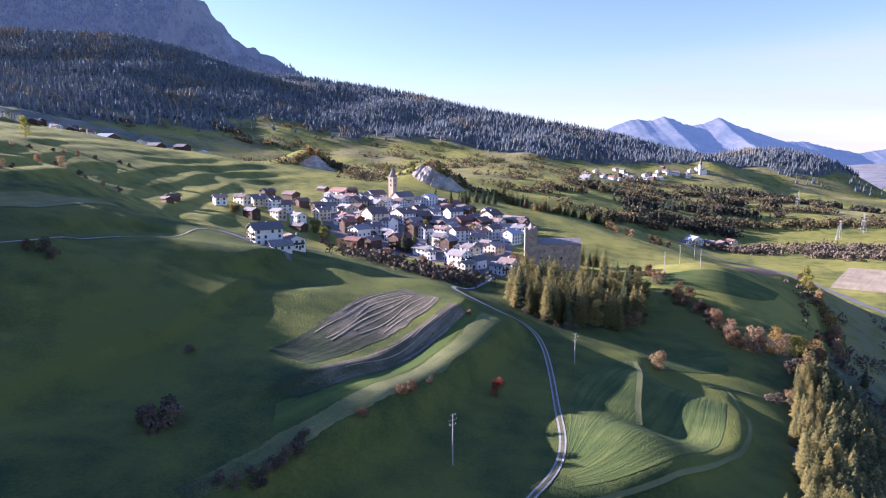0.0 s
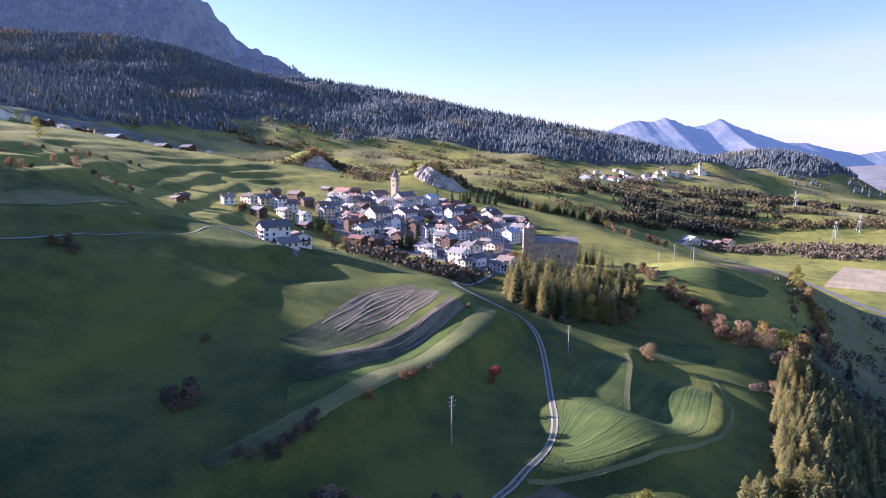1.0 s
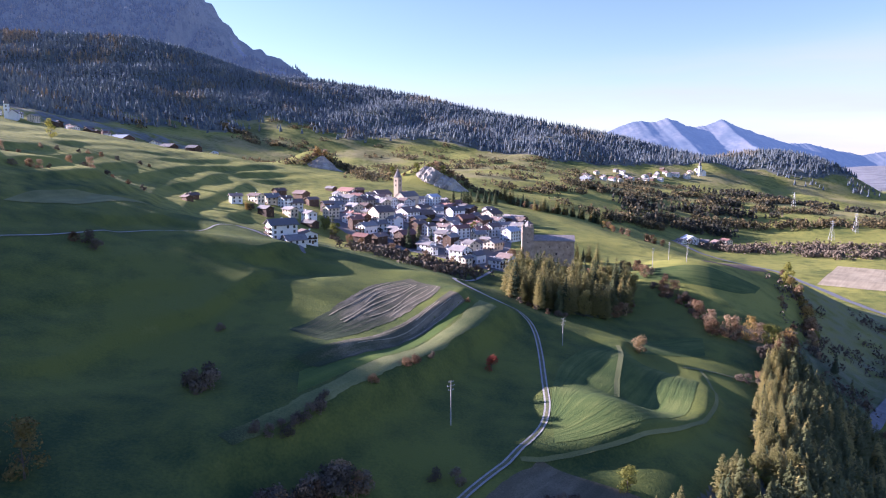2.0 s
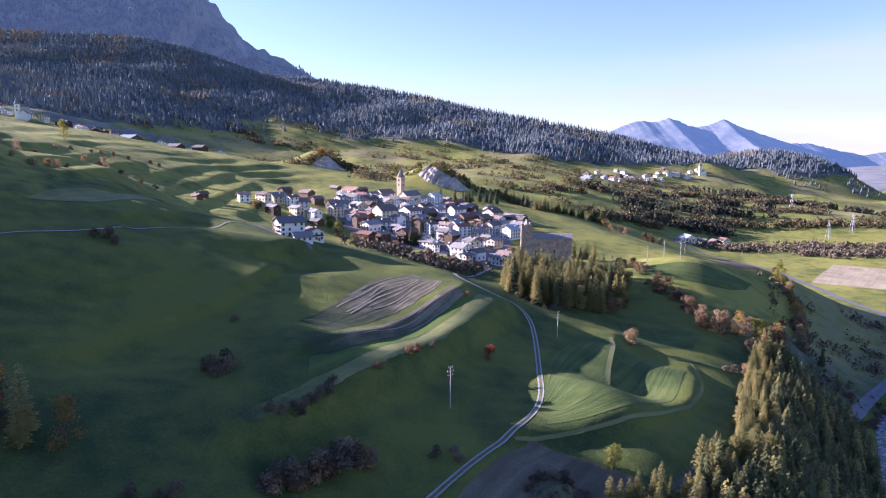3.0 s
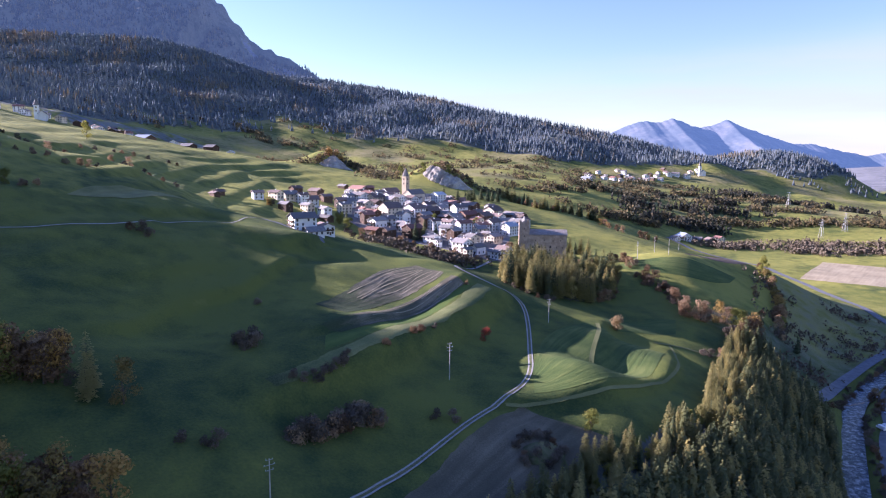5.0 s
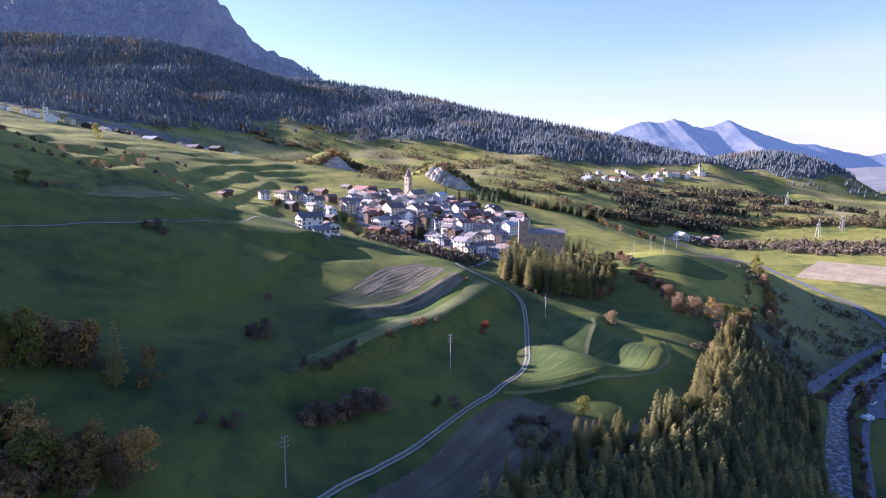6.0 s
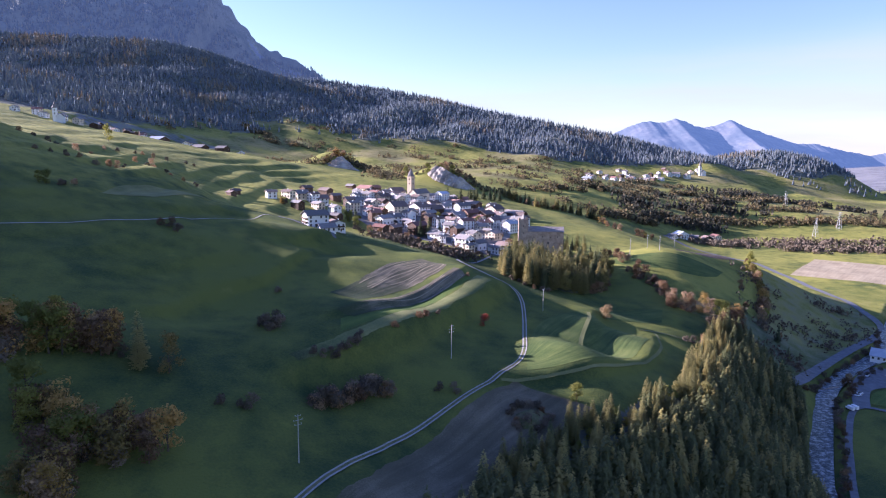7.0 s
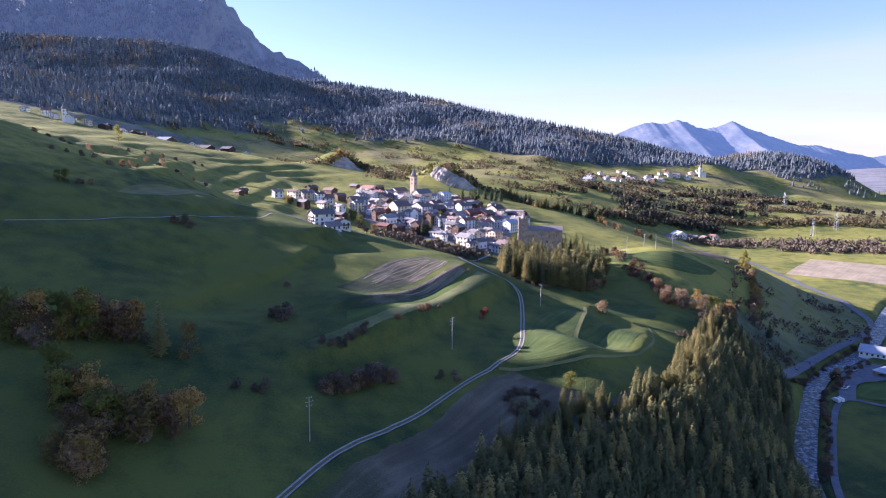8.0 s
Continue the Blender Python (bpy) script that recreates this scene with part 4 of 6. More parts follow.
def trunk_mesh(h, r, seed, limbs=0, spread=0.0):
    rng = random.Random(seed)
    bm = bmesh.new()
    rod(bm, (0, 0, -0.6), (rng.uniform(-0.2, 0.2), rng.uniform(-0.2, 0.2), h), r, r * 0.35, 7)
    for k in range(limbs):
        a = k * 6.283 / limbs + rng.uniform(-0.4, 0.4)
        z0 = h * rng.uniform(0.35, 0.75)
        rod(bm, (0, 0, z0), (spread * 0.7 * math.cos(a), spread * 0.7 * math.sin(a), z0 + spread * rng.uniform(0.4, 0.9)), r * 0.4, r * 0.12, 5)
    me = bpy.data.meshes.new("trunk")
    bm.to_mesh(me)
    bm.free()
    me.materials.append(BARK)
    return me


def leafy_mesh(name, h, spread, mat, seed, clumps=13, leaves=74, foot=-0.06, leaf=0.68):
    """A crown of leaf tufts gathered in uneven lobes."""
    rng = np.random.RandomState(seed)
    verts, faces = [], []
    for c in range(clumps):
        f = rng.uniform(0, 1)
        zc = h * (foot + 0.16 + (0.9 - foot - 0.22) * f)
        reach = spread * (1 - (abs(f - 0.4) / 0.75) ** 2) * rng.uniform(0.35, 0.75)
        a = c * 2.4 + rng.uniform(-0.4, 0.4)
        centre = np.array([reach * math.cos(a), reach * math.sin(a), zc])
        rad = spread * rng.uniform(0.38, 0.58)
        for _ in range(leaves):
            d = rng.normal(size=3)
            d /= np.linalg.norm(d)
            p = centre + d * rad * rng.uniform(0.55, 1.08) * np.array([1, 1, 0.85])
            u = np.cross(d, rng.normal(size=3))
            u /= np.linalg.norm(u)
            v = np.cross(d + 0.5 * rng.normal(size=3), u)
            v /= np.linalg.norm(v)
            s = leaf * rng.uniform(0.5, 1.2)
            b = len(verts)
            verts += [p - u * s * 0.5, p - v * s * 0.35, p + u * s * 0.5, p + v * s * 0.35 + d * s * 0.2]
            faces.append((b, b + 1, b + 2, b + 3))
    return mesh_of(name, verts, faces, mat)


TREES = {}


def tree_kinds():
    for i in range(4):
        h = 20 + 1.5 * i
        TREES["spruce", i] = (trunk_mesh(h * 0.8, 0.32, i), conifer_mesh("crown", h, 4.4 + 0.3 * i, SPRUCE, 10 + i, 640, 0.07, 0.6, 0.0, 0.72, 0.9), "spruce", "dark green spruce with drooping boughs")
        TREES["larch", i] = (trunk_mesh(h * 0.8, 0.3, 20 + i), conifer_mesh("crown", h, 4.0 + 0.25 * i, LARCH, 30 + i, 1000, 0.08, 0.1, 0.5, 0.5, 0.85), "larch", "larch turning yellow-green in autumn")
        TREES["gold", i] = (trunk_mesh(6, 0.25, 40 + i, 5, 3.0), leafy_mesh("crown", 10 + i, 3.4 + 0.2 * i, GOLD, 50 + i), "autumn_tree", "broadleaf tree with golden autumn leaves")
        TREES["russet", i] = (trunk_mesh(5, 0.22, 60 + i, 5, 2.6), leafy_mesh("crown", 8 + i, 3.0 + 0.2 * i, RUSSET, 70 + i), "autumn_tree", "broadleaf tree with russet-brown autumn leaves")
        TREES["lime", i] = (trunk_mesh(6, 0.25, 80 + i, 5, 3.0), leafy_mesh("crown", 10 + i, 3.3, LIME, 90 + i), "autumn_tree", "broadleaf tree with yellow-green leaves")
        TREES["bush", i] = (trunk_mesh(1.5, 0.12, 100 + i, 5, 2.0), leafy_mesh("crown", 4.4 + 0.4 * i, 3.0, TWIGS, 110 + i, 9, 80, -0.05, 0.6), "bush", "bare brown bush on the meadow")
        TREES["shrub", i] = (trunk_mesh(1.5, 0.12, 120 + i, 5, 2.0), leafy_mesh("crown", 4.2 + 0.4 * i, 2.8, RUSSET, 130 + i, 9, 80, -0.05, 0.6), "bush", "russet autumn bush on the slope")
    for i in range(3):
        TREES["broad", i] = (trunk_mesh(11, 0.34, 160 + i, 6, 4.0), leafy_mesh("crown", 17 + 1.5 * i, 4.4 + 0.3 * i, LARCH, 165 + i, 24, 95, 0.02, 0.8), "tall_tree", "tall broadleaf tree with yellow-green autumn leaves")
        TREES["stand", i] = (None, conifer_mesh("crown", 20 + 2 * i, 5.2 + 0.3 * i, SPRUCE, 180 + i, 400, 0.05, 0.4, 0.0, 0.66, 1.12), "spruce", "")
    TREES["tan", 0] = (trunk_mesh(4.5, 0.25, 150, 6, 3.0), leafy_mesh("crown", 10.0, 3.9, TAN, 151, 16, 90, 0.1), "autumn_tree", "round tree with pale tan leaves")
    TREES["crimson", 0] = (trunk_mesh(3.5, 0.2, 140, 5, 2.4), leafy_mesh("crown", 7.0, 3.2, CRIMSON, 141, 10, 80), "autumn_tree", "small cherry tree with crimson autumn leaves")


tree_kinds()
rng_tree = random.Random(77)


def tree(kind, x, y, size=1.0, group="", label="", sink=0.3, turn=None):
    keys = [k for k in TREES if k[0] == kind]
    key = rng_tree.choice(keys)
    trunk, crown, name, text = TREES[key]
    z = on_ground(x, y) - sink
    m = pose(x, y, z, 0, 0, rng_tree.uniform(0, 360) if turn is None else turn)
    s = size * rng_tree.uniform(0.93, 1.07)
    ob = new(name)
    ob.matrix_basis = m @ Matrix.Diagonal((s * rng_tree.uniform(0.92, 1.08), s * rng_tree.uniform(0.92, 1.08), s, 1))
    tagged(ob, label or text, "bush" if name == "bush" else "tree", group)
    part("trunk", trunk, None, ob)
    part("crown", crown, None, ob)
    return ob


def fill(poly, spacing, kinds, group, size=(0.7, 1.05), seed=1):
    """Trees over an area, by jittered grid."""
    rng = random.Random(seed)
    xs, ys = [p[0] for p in poly], [p[1] for p in poly]
    y = min(ys)
    while y < max(ys):
        x = min(xs)
        while x < max(xs):
            px, py = x + rng.uniform(-0.45, 0.45) * spacing, y + rng.uniform(-0.45, 0.45) * spacing
            if inside(np.array([px]), np.array([py]), poly)[0]:
                tree(rng.choice(kinds), px, py, rng.uniform(*size), group)
            x += spacing
        y += spacing


def along(line, count, kinds, group, size=(0.7, 1.1), wide=3.0, seed=1):
    rng = random.Random(seed)
    p = resample(line, count)[0]
    for x, y in p:
        tree(rng.choice(kinds), x + rng.uniform(-wide, wide), y + rng.uniform(-wide, wide), rng.uniform(*size), group)


def forest_mass(name, poly, spacing, label, seed, size=(0.6, 0.95)):
    """The closed stand of a wood, all its trees in one mesh."""
    rng = random.Random(seed)
    xs, ys = [p[0] for p in poly], [p[1] for p in poly]
    pv, pf, base = [], [], 0
    kinds = [("stand", i) for i in range(3)]
    raw = {}
    for k in kinds:
        me = TREES[k][1]
        co = np.empty(len(me.vertices) * 3)
        me.vertices.foreach_get("co", co)
        raw[k] = (co.reshape(-1, 3), np.array([list(p.vertices) + [p.vertices[0]] * (3 - len(p.vertices)) for p in me.polygons]))
    mats = []
    y = min(ys)
    while y < max(ys):
        x = min(xs)
        while x < max(xs):
            px, py = x + rng.uniform(-0.45, 0.45) * spacing, y + rng.uniform(-0.45, 0.45) * spacing
            if inside(np.array([px]), np.array([py]), poly)[0]:
                k = rng.choice(kinds)
                co, fa = raw[k]
                s, t = rng.uniform(*size), rng.uniform(0, 6.28)
                c, n = math.cos(t) * s, math.sin(t) * s
                q = np.stack([co[:, 0] * c - co[:, 1] * n + px, co[:, 0] * n + co[:, 1] * c + py, co[:, 2] * s + on_ground(px, py) - 0.3], 1)
                pv.append(q)
                pf.append(fa + base)
                mats += [0 if rng.random() < 0.72 else 1] * len(fa)
                base += len(q)
            x += spacing
        y += spacing
    me = mesh_of(name, np.concatenate(pv).tolist(), np.concatenate(pf).tolist(), [SPRUCE, LARCH])
    me.polygons.foreach_set("material_index", mats)
    ob = part(name, me, None)
    return tagged(ob, label, "forest", kind="stuff")


# the wood's lit edge towards the fields is made of single trees, the closed stand behind it is one mass
WOOD_EDGE = [(150, 246), (137, 228), (121, 196), (109, 171), (94, 159), (81, 148), (68, 135), (52, 125), (39, 116), (26, 105), (16, 96), (22, 90), (44, 107), (58, 116), (74, 126), (88, 139), (101, 150), (117, 163), (131, 190), (147, 220), (162, 246), (176, 270), (190, 306), (170, 280)]
WOOD_STAND = [(16, 96), (4, 72), (-14, 46), (-34, 8), (-44, -34), (60, -40), (110, 10), (138, 70), (156, 120), (176, 178), (204, 236), (212, 262), (205, 296), (190, 306), (176, 270), (162, 246), (147, 220), (131, 190), (117, 163), (101, 150), (88, 139), (74, 126), (58, 116), (44, 107), (22, 90)]
fill(WOOD_EDGE, 3.9, ["larch", "larch", "larch", "lime", "larch", "broad", "larch", "larch", "spruce"], "trees of the river wood", (0.36, 0.62), 11)
forest_mass("river_forest", WOOD_STAND, 4.1, "dense dark conifer forest falling to the river", 15, (0.42, 0.66))
fill([(44, 318), (58, 309), (80, 314), (96, 322), (96, 372), (82, 396), (60, 394), (46, 356)], 5.4, ["larch", "larch", "larch", "larch", "spruce", "larch", "broad"], "trees of the castle wood", (0.72, 1.0), 12)
fill([(96, 322), (114, 336), (132, 366), (134, 398), (118, 404), (96, 400)], 6.2, ["larch", "spruce", "russet", "larch", "broad", "russet"], "trees of the castle wood", (0.66, 0.98), 13)

# ---- buildings ----
def window_mesh(w, h):
    bm = bmesh.new()
    block(bm, 0, -0.02, 0, w + 0.22, 0.10, h + 0.22)
    for f in bm.faces:
        f.material_index = 0
    n0 = len(bm.faces)
    block(bm, -w * 0.26, -0.06, 0.11, w * 0.46, 0.06, h)
    block(bm, w * 0.26, -0.06, 0.11, w * 0.46, 0.06, h)
    bm.faces.ensure_lookup_table()
    for f in bm.faces[n0:]:
        f.material_index = 1
    me = bpy.data.meshes.new("window")
    bmesh.ops.recalc_face_normals(bm, faces=bm.faces)
    bm.to_mesh(me)
    bm.free()
    me.materials.append(WOOD_TRIM)
    me.materials.append(GLASS)
    return me


WINDOW = window_mesh(1.15, 1.45)
SMALL_WINDOW = window_mesh(0.8, 0.9)
WALLS = {"white": WHITE_WALL, "cream": CREAM_WALL, "timber": TIMBER, "stone": CASTLE_STONE, "ochre": OCHRE_WALL}
ROOFS = {"grey": GREY_ROOF, "brown": BROWN_ROOF, "red": RED_ROOF, "metal": METAL_ROOF}
WALL_WORDS = {"white": "white rendered", "cream": "cream rendered", "timber": "dark timber", "stone": "rough stone"}
ROOF_WORDS = {"grey": "grey slate", "brown": "brown tiled", "red": "red tiled", "metal": "pale metal"}


def gable_body(w, d, h, rise):
    """Walls with gables at the ends of y."""
    bm = bmesh.new()
    v = [bm.verts.new(p) for p in ((-w / 2, -d / 2, -4), (w / 2, -d / 2, -4), (w / 2, d / 2, -4), (-w / 2, d / 2, -4),
                                   (-w / 2, -d / 2, h), (w / 2, -d / 2, h), (w / 2, d / 2, h), (-w / 2, d / 2, h), (0, -d / 2, h + rise), (0, d / 2, h + rise))]
    for f in ((0, 1, 5, 8, 4), (2, 3, 7, 9, 6), (1, 2, 6, 5), (3, 0, 4, 7), (4, 8, 9, 7), (5, 6, 9, 8), (3, 2, 1, 0)):
        bm.faces.new([v[i] for i in f])
    return bm


def gable_roof(w, d, h, rise, over=0.8, thick=0.28):
    bm = bmesh.new()
    k = rise / (w / 2)
    for s in (-1, 1):
        e = w / 2 + over
        pts = [(0, h + rise + 0.06), (s * e, h - k * over + 0.06), (s * e, h - k * over + 0.06 + thick), (0, h + rise + 0.06 + thick * 1.15)]
        a = [bm.verts.new((x, -d / 2 - over, z)) for x, z in pts]
        b = [bm.verts.new((x, d / 2 + over, z)) for x, z in pts]
        bm.faces.new(a)
        bm.faces.new(b[::-1])
        for i in range(4):
            bm.faces.new((a[i], b[i], b[(i + 1) % 4], a[(i + 1) % 4]))
    return bm


SPOTS = []


def house(x, y, w, d, storeys, turn, wall="white", roof="grey", balcony=False, chimneys=1, name="house"):
    """A gabled house whose gable looks along -y before it is turned."""
    rng = random.Random(int(x * 7 + y * 13))
    h, rise = storeys * 2.7 + 0.5, w * rng.uniform(0.2, 0.27)
    SPOTS.append((x, y))
    ob = empty(name, x, y, turn - 12, 0.3)
    kind = "barn" if wall == "timber" else "house"
    ob.name = kind if name == "house" else name
    tagged(ob, "%s %s of %d storeys with a %s gable roof" % (WALL_WORDS[wall], kind, storeys, ROOF_WORDS[roof]), kind, "houses of the village")
    part("wall", gable_body(w, d, h, rise), WALLS[wall], ob)
    part("roof", gable_roof(w, d, h, rise, rng.uniform(0.7, 1.1)), ROOFS[roof], ob, ROOF_WORDS[roof] + " roof")
    for c in range(chimneys):
        bm = bmesh.new()
        cx, cy = rng.uniform(0.1, 0.25) * w * rng.choice((-1, 1)), rng.uniform(-0.3, 0.3) * d
        zc = h + rise - abs(cx) * rise / (w / 2) - 0.4
        block(bm, cx, cy, zc, 0.7, 0.7, 1.7, 0.05)
        block(bm, cx, cy, zc + 1.7, 0.95, 0.95, 0.14)
        part("chimney", bm, WHITE_WALL if wall != "timber" else CASTLE_STONE, ob)
    lower = 1 if wall == "timber" else 0
    for face in range(4):
        length = w if face % 2 == 0 else d
        off = d / 2 if face % 2 == 0 else w / 2
        count = max(2, int(length / 3.3))
        if wall == "timber":
            count = max(1, count // 2)
        for s in range(lower, storeys):
            for k in range(count):
                if rng.random() < 0.12:
                    continue
                u = (k + 0.5) / count * length - length / 2
                win = part("window", WINDOW if wall != "timber" else SMALL_WINDOW, None, ob)
                win.matrix_basis = pose(0, 0, 0, 0, 0, face * 90) @ pose(u, -off - 0.02, 0.95 + s * 2.7)
        if face % 2 == 0 and rise > 2.2:
            win = part("window", SMALL_WINDOW, None, ob)
            win.matrix_basis = pose(0, 0, 0, 0, 0, face * 90) @ pose(0, -off - 0.02, h + 0.2)
    bm = bmesh.new()
    block(bm, w * 0.18, -d / 2 - 0.03, 0.1, 1.2, 0.12, 2.1, 0.02)
    part("door", bm, TIMBER, ob, "dark wooden door")
    if balcony:
        for s in range(1, storeys):
            bm = bmesh.new()
            block(bm, 0, -d / 2 - 0.7, s * 2.7 + 0.4, w * 0.8, 1.4, 0.16)
            block(bm, 0, -d / 2 - 1.36, s * 2.7 + 0.56, w * 0.8, 0.08, 0.95)
            for e in (-1, 1):
                block(bm, e * w * 0.4, -d / 2 - 0.7, s * 2.7 + 0.56, 0.08, 1.4, 0.95)
            part("balcony", bm, TIMBER, ob, "dark wooden balcony")
    return ob




def castle():
    """Ruined-looking keep: long hall with a pitched roof and a square tower at its end."""
    ob = empty("castle", 91, 452, -6, 0.5, -3.5)
    tagged(ob, "medieval stone castle with a square tower and a grey-roofed hall", "castle")
    bm = gable_body(13, 30, 17, 3.4)
    bmesh.ops.rotate(bm, cent=(0, 0, 0), matrix=Matrix.Rotation(radians(90), 3, "Z"), verts=bm.verts)
    bmesh.ops.translate(bm, vec=(4, 0, 0), verts=bm.verts)
    hall = part("hall", bm, CASTLE_STONE, ob, "rubble stone hall with small openings")
    bm = gable_roof(13, 30, 17, 3.4, 0.5, 0.35)
    bmesh.ops.rotate(bm, cent=(0, 0, 0), matrix=Matrix.Rotation(radians(90), 3, "Z"), verts=bm.verts)
    bmesh.ops.translate(bm, vec=(4, 0, 0), verts=bm.verts)
    part("roof", bm, CASTLE_ROOF, ob, "brown-grey shingled saddle roof")
    bm = bmesh.new()
    block(bm, -15.2, -2.0, -4, 8.4, 9, 31, 0.12)
    tower = part("tower", bm, CASTLE_STONE, ob, "square stone tower with a broken top")
    bm = bmesh.new()
    for cx, cy, s, hh in ((-18.4, -5.4, 2.0, 1.4), (-15.6, -5.6, 1.6, 0.7), (-12.4, -5.2, 1.8, 2.2), (-18.4, 1.4, 2.0, 1.0), (-12.6, 1.2, 1.6, 1.2)):
        block(bm, cx, cy, 27, s, s * 0.8, hh, 0.1)
    part("battlement", bm, CASTLE_STONE, ob, "crumbled remains of the battlement")
    bm = bmesh.new()
    rod(bm, (-15.2, -2, 27), (-15.2, -2, 31.5), 3.4, 0.1, 4)
    part("tower_roof", bm, GREY_ROOF, ob, "low pyramid roof on the tower")
    for k, (ux, uz, big) in enumerate(((-8, 6, 1), (-3, 6.2, 1), (2, 6, 0), (6, 6.4, 1), (11, 6.2, 0), (16, 6.0, 0), (-6, 11.5, 0), (1, 12, 0), (8, 11.6, 0), (14, 12, 0), (4, 2.2, 0), (-2, 1.8, 0))):
        win = part("window", CASTLE_HOLE if big else CASTLE_SLIT, None, ob)
        win.matrix_basis = pose(ux, -6.52, uz)
    for uz in (8, 15, 21):
        win = part("window", CASTLE_SLIT, None, ob)
        win.matrix_basis = pose(-15.2, -6.52, uz)


def opening_mesh(w, h):
    """A dark splayed opening with a stone surround."""
    bm = bmesh.new()
    block(bm, 0, -0.05, -0.15, w + 0.5, 0.14, 0.2)
    block(bm, 0, -0.05, h, w + 0.5, 0.14, 0.25)
    for s in (-1, 1):
        block(bm, s * (w / 2 + 0.12), -0.05, 0, 0.24, 0.14, h)
    n0 = len(bm.faces)
    block(bm, 0, -0.02, 0, w, 0.05, h)
    bm.faces.ensure_lookup_table()
    for f in bm.faces[n0:]:
        f.material_index = 1
    me = bpy.data.meshes.new("window")
    bmesh.ops.recalc_face_normals(bm, faces=bm.faces)
    bm.to_mesh(me)
    bm.free()
    me.materials.append(CASTLE_STONE)
    me.materials.append(GLASS)
    return me


CASTLE_HOLE, CASTLE_SLIT = opening_mesh(1.3, 1.9), opening_mesh(0.6, 1.2)
castle()


def church(x, y, z_top, turn, tower_w, tower_h, nave, spire, wall="cream", tower_wall="cream", label=""):
    ob = empty("church", x, y, turn, 0.3)
    tagged(ob, label, "church")
    bm = bmesh.new()
    block(bm, 0, 0, -3, tower_w, tower_w, tower_h + 3, 0.06)
    tower = part("tower", bm, WALLS[tower_wall], ob)
    bm = bmesh.new()
    block(bm, 0, 0, tower_h, tower_w + 0.6, tower_w + 0.6, 0.4)
    rod(bm, (0, 0, tower_h + 0.4), (0, 0, tower_h + spire), tower_w * 0.66, 0.08, 8)
    part("spire", bm, GREY_ROOF, ob, "pointed grey spire")
    bm = bmesh.new()
    bmesh.ops.create_uvsphere(bm, u_segments=8, v_segments=6, radius=0.35)
    bmesh.ops.translate(bm, vec=(0, 0, tower_h + spire + 0.3), verts=bm.verts)
    part("ball", bm, GOLD_METAL, ob)
    w, d, h = nave
    body = gable_body(w, d, h, w * 0.42)
    roof = gable_roof(w, d, h, w * 0.42, 0.5)
    for b in (body, roof):
        bmesh.ops.translate(b, vec=(w / 2 + tower_w / 2 - 1, d * 0.25, 0), verts=b.verts)
    part("nave", body, WALLS[wall], ob)
    part("roof", roof, GREY_ROOF, ob)
    for s in range(4):
        for lvl in (tower_h - 4.2, tower_h - 9):
            win = part("belfry_opening" if lvl > tower_h - 5 else "window", CASTLE_HOLE, None, ob)
            win.matrix_basis = pose(0, 0, 0, 0, 0, s * 90) @ pose(0, -tower_w / 2 - 0.03, lvl)
    for k in range(4):
        win = part("window", CASTLE_HOLE, None, ob)
        win.matrix_basis = pose(tower_w / 2 - 1 + w / 2 - w / 2 - 0.03, d * 0.25 + (k - 1.5) * d / 4.5, 2.5, 0, 0, -90)
    return ob


church(-27, 650, 45, -38, 6.0, 28, (11, 24, 9), 9, tower_wall="ochre", label="village church with a tall ochre tower and pointed spire")
house(-80, 563, 11.0, 12.1, 2, -40, "white", "grey")
house(-73, 602, 10.7, 17.3, 3, 60, "white", "grey")
house(-64, 567, 9.7, 15.6, 2, 48, "cream", "grey")
house(-55, 524, 10.2, 16.4, 2, 64, "timber", "red")
house(-56, 602, 12.6, 13.8, 3, -30, "cream", "brown")
house(-80, 669, 12.0, 22.7, 2, 55, "cream", "red")
house(-45, 669, 19.2, 15.0, 2, -48, "white", "brown")
house(-41, 602, 10.7, 17.3, 3, 48, "cream", "grey")
house(-37, 527, 19.2, 15.0, 4, -48, "cream", "brown")
house(-17, 702, 8.5, 13.8, 2, 64, "cream", "red")
house(-16, 562, 17.6, 15.0, 3, -34, "white", "brown", True)
house(-18, 651, 11.9, 13.1, 2, -48, "white", "grey")
house(-6, 665, 12.1, 13.3, 2, -40, "white", "grey")
house(9, 654, 11.1, 12.2, 4, -34, "white", "metal")
house(21, 680, 7.7, 12.5, 2, 60, "cream", "grey")
house(-2, 615, 11.2, 12.4, 2, -40, "cream", "brown")
house(1, 571, 11.9, 13.1, 3, -48, "timber", "brown")
house(11, 591, 10.0, 11.0, 3, -34, "white", "grey")
house(24, 639, 12.0, 20.0, 2, 55, "timber", "red")
house(30, 602, 12.6, 13.8, 3, -48, "white", "grey")
house(43, 630, 11.2, 18.1, 3, 60, "timber", "grey")
house(66, 612, 15.9, 15.0, 3, -34, "cream", "brown")
house(89, 615, 12.0, 24.1, 2, 55, "timber", "grey")
house(58, 529, 10.4, 11.4, 3, -40, "white", "brown")
house(72, 520, 12.2, 13.4, 3, -34, "white", "metal")
house(16, 524, 7.2, 11.7, 2, 60, "white", "brown")
house(25, 524, 8.2, 9.1, 3, -34, "white", "grey")
house(37, 565, 13.2, 14.6, 3, -48, "timber", "red")
house(-45, 470, 11.0, 12.1, 3, -34, "white", "grey", True)
house(-46, 442, 7.2, 11.6, 2, 64, "timber", "red")
house(-15, 456, 11.9, 13.1, 3, -40, "timber", "red", True)
house(3, 503, 7.9, 8.7, 3, -40, "white", "brown")
house(18, 495, 6.4, 10.4, 2, 55, "white", "grey")
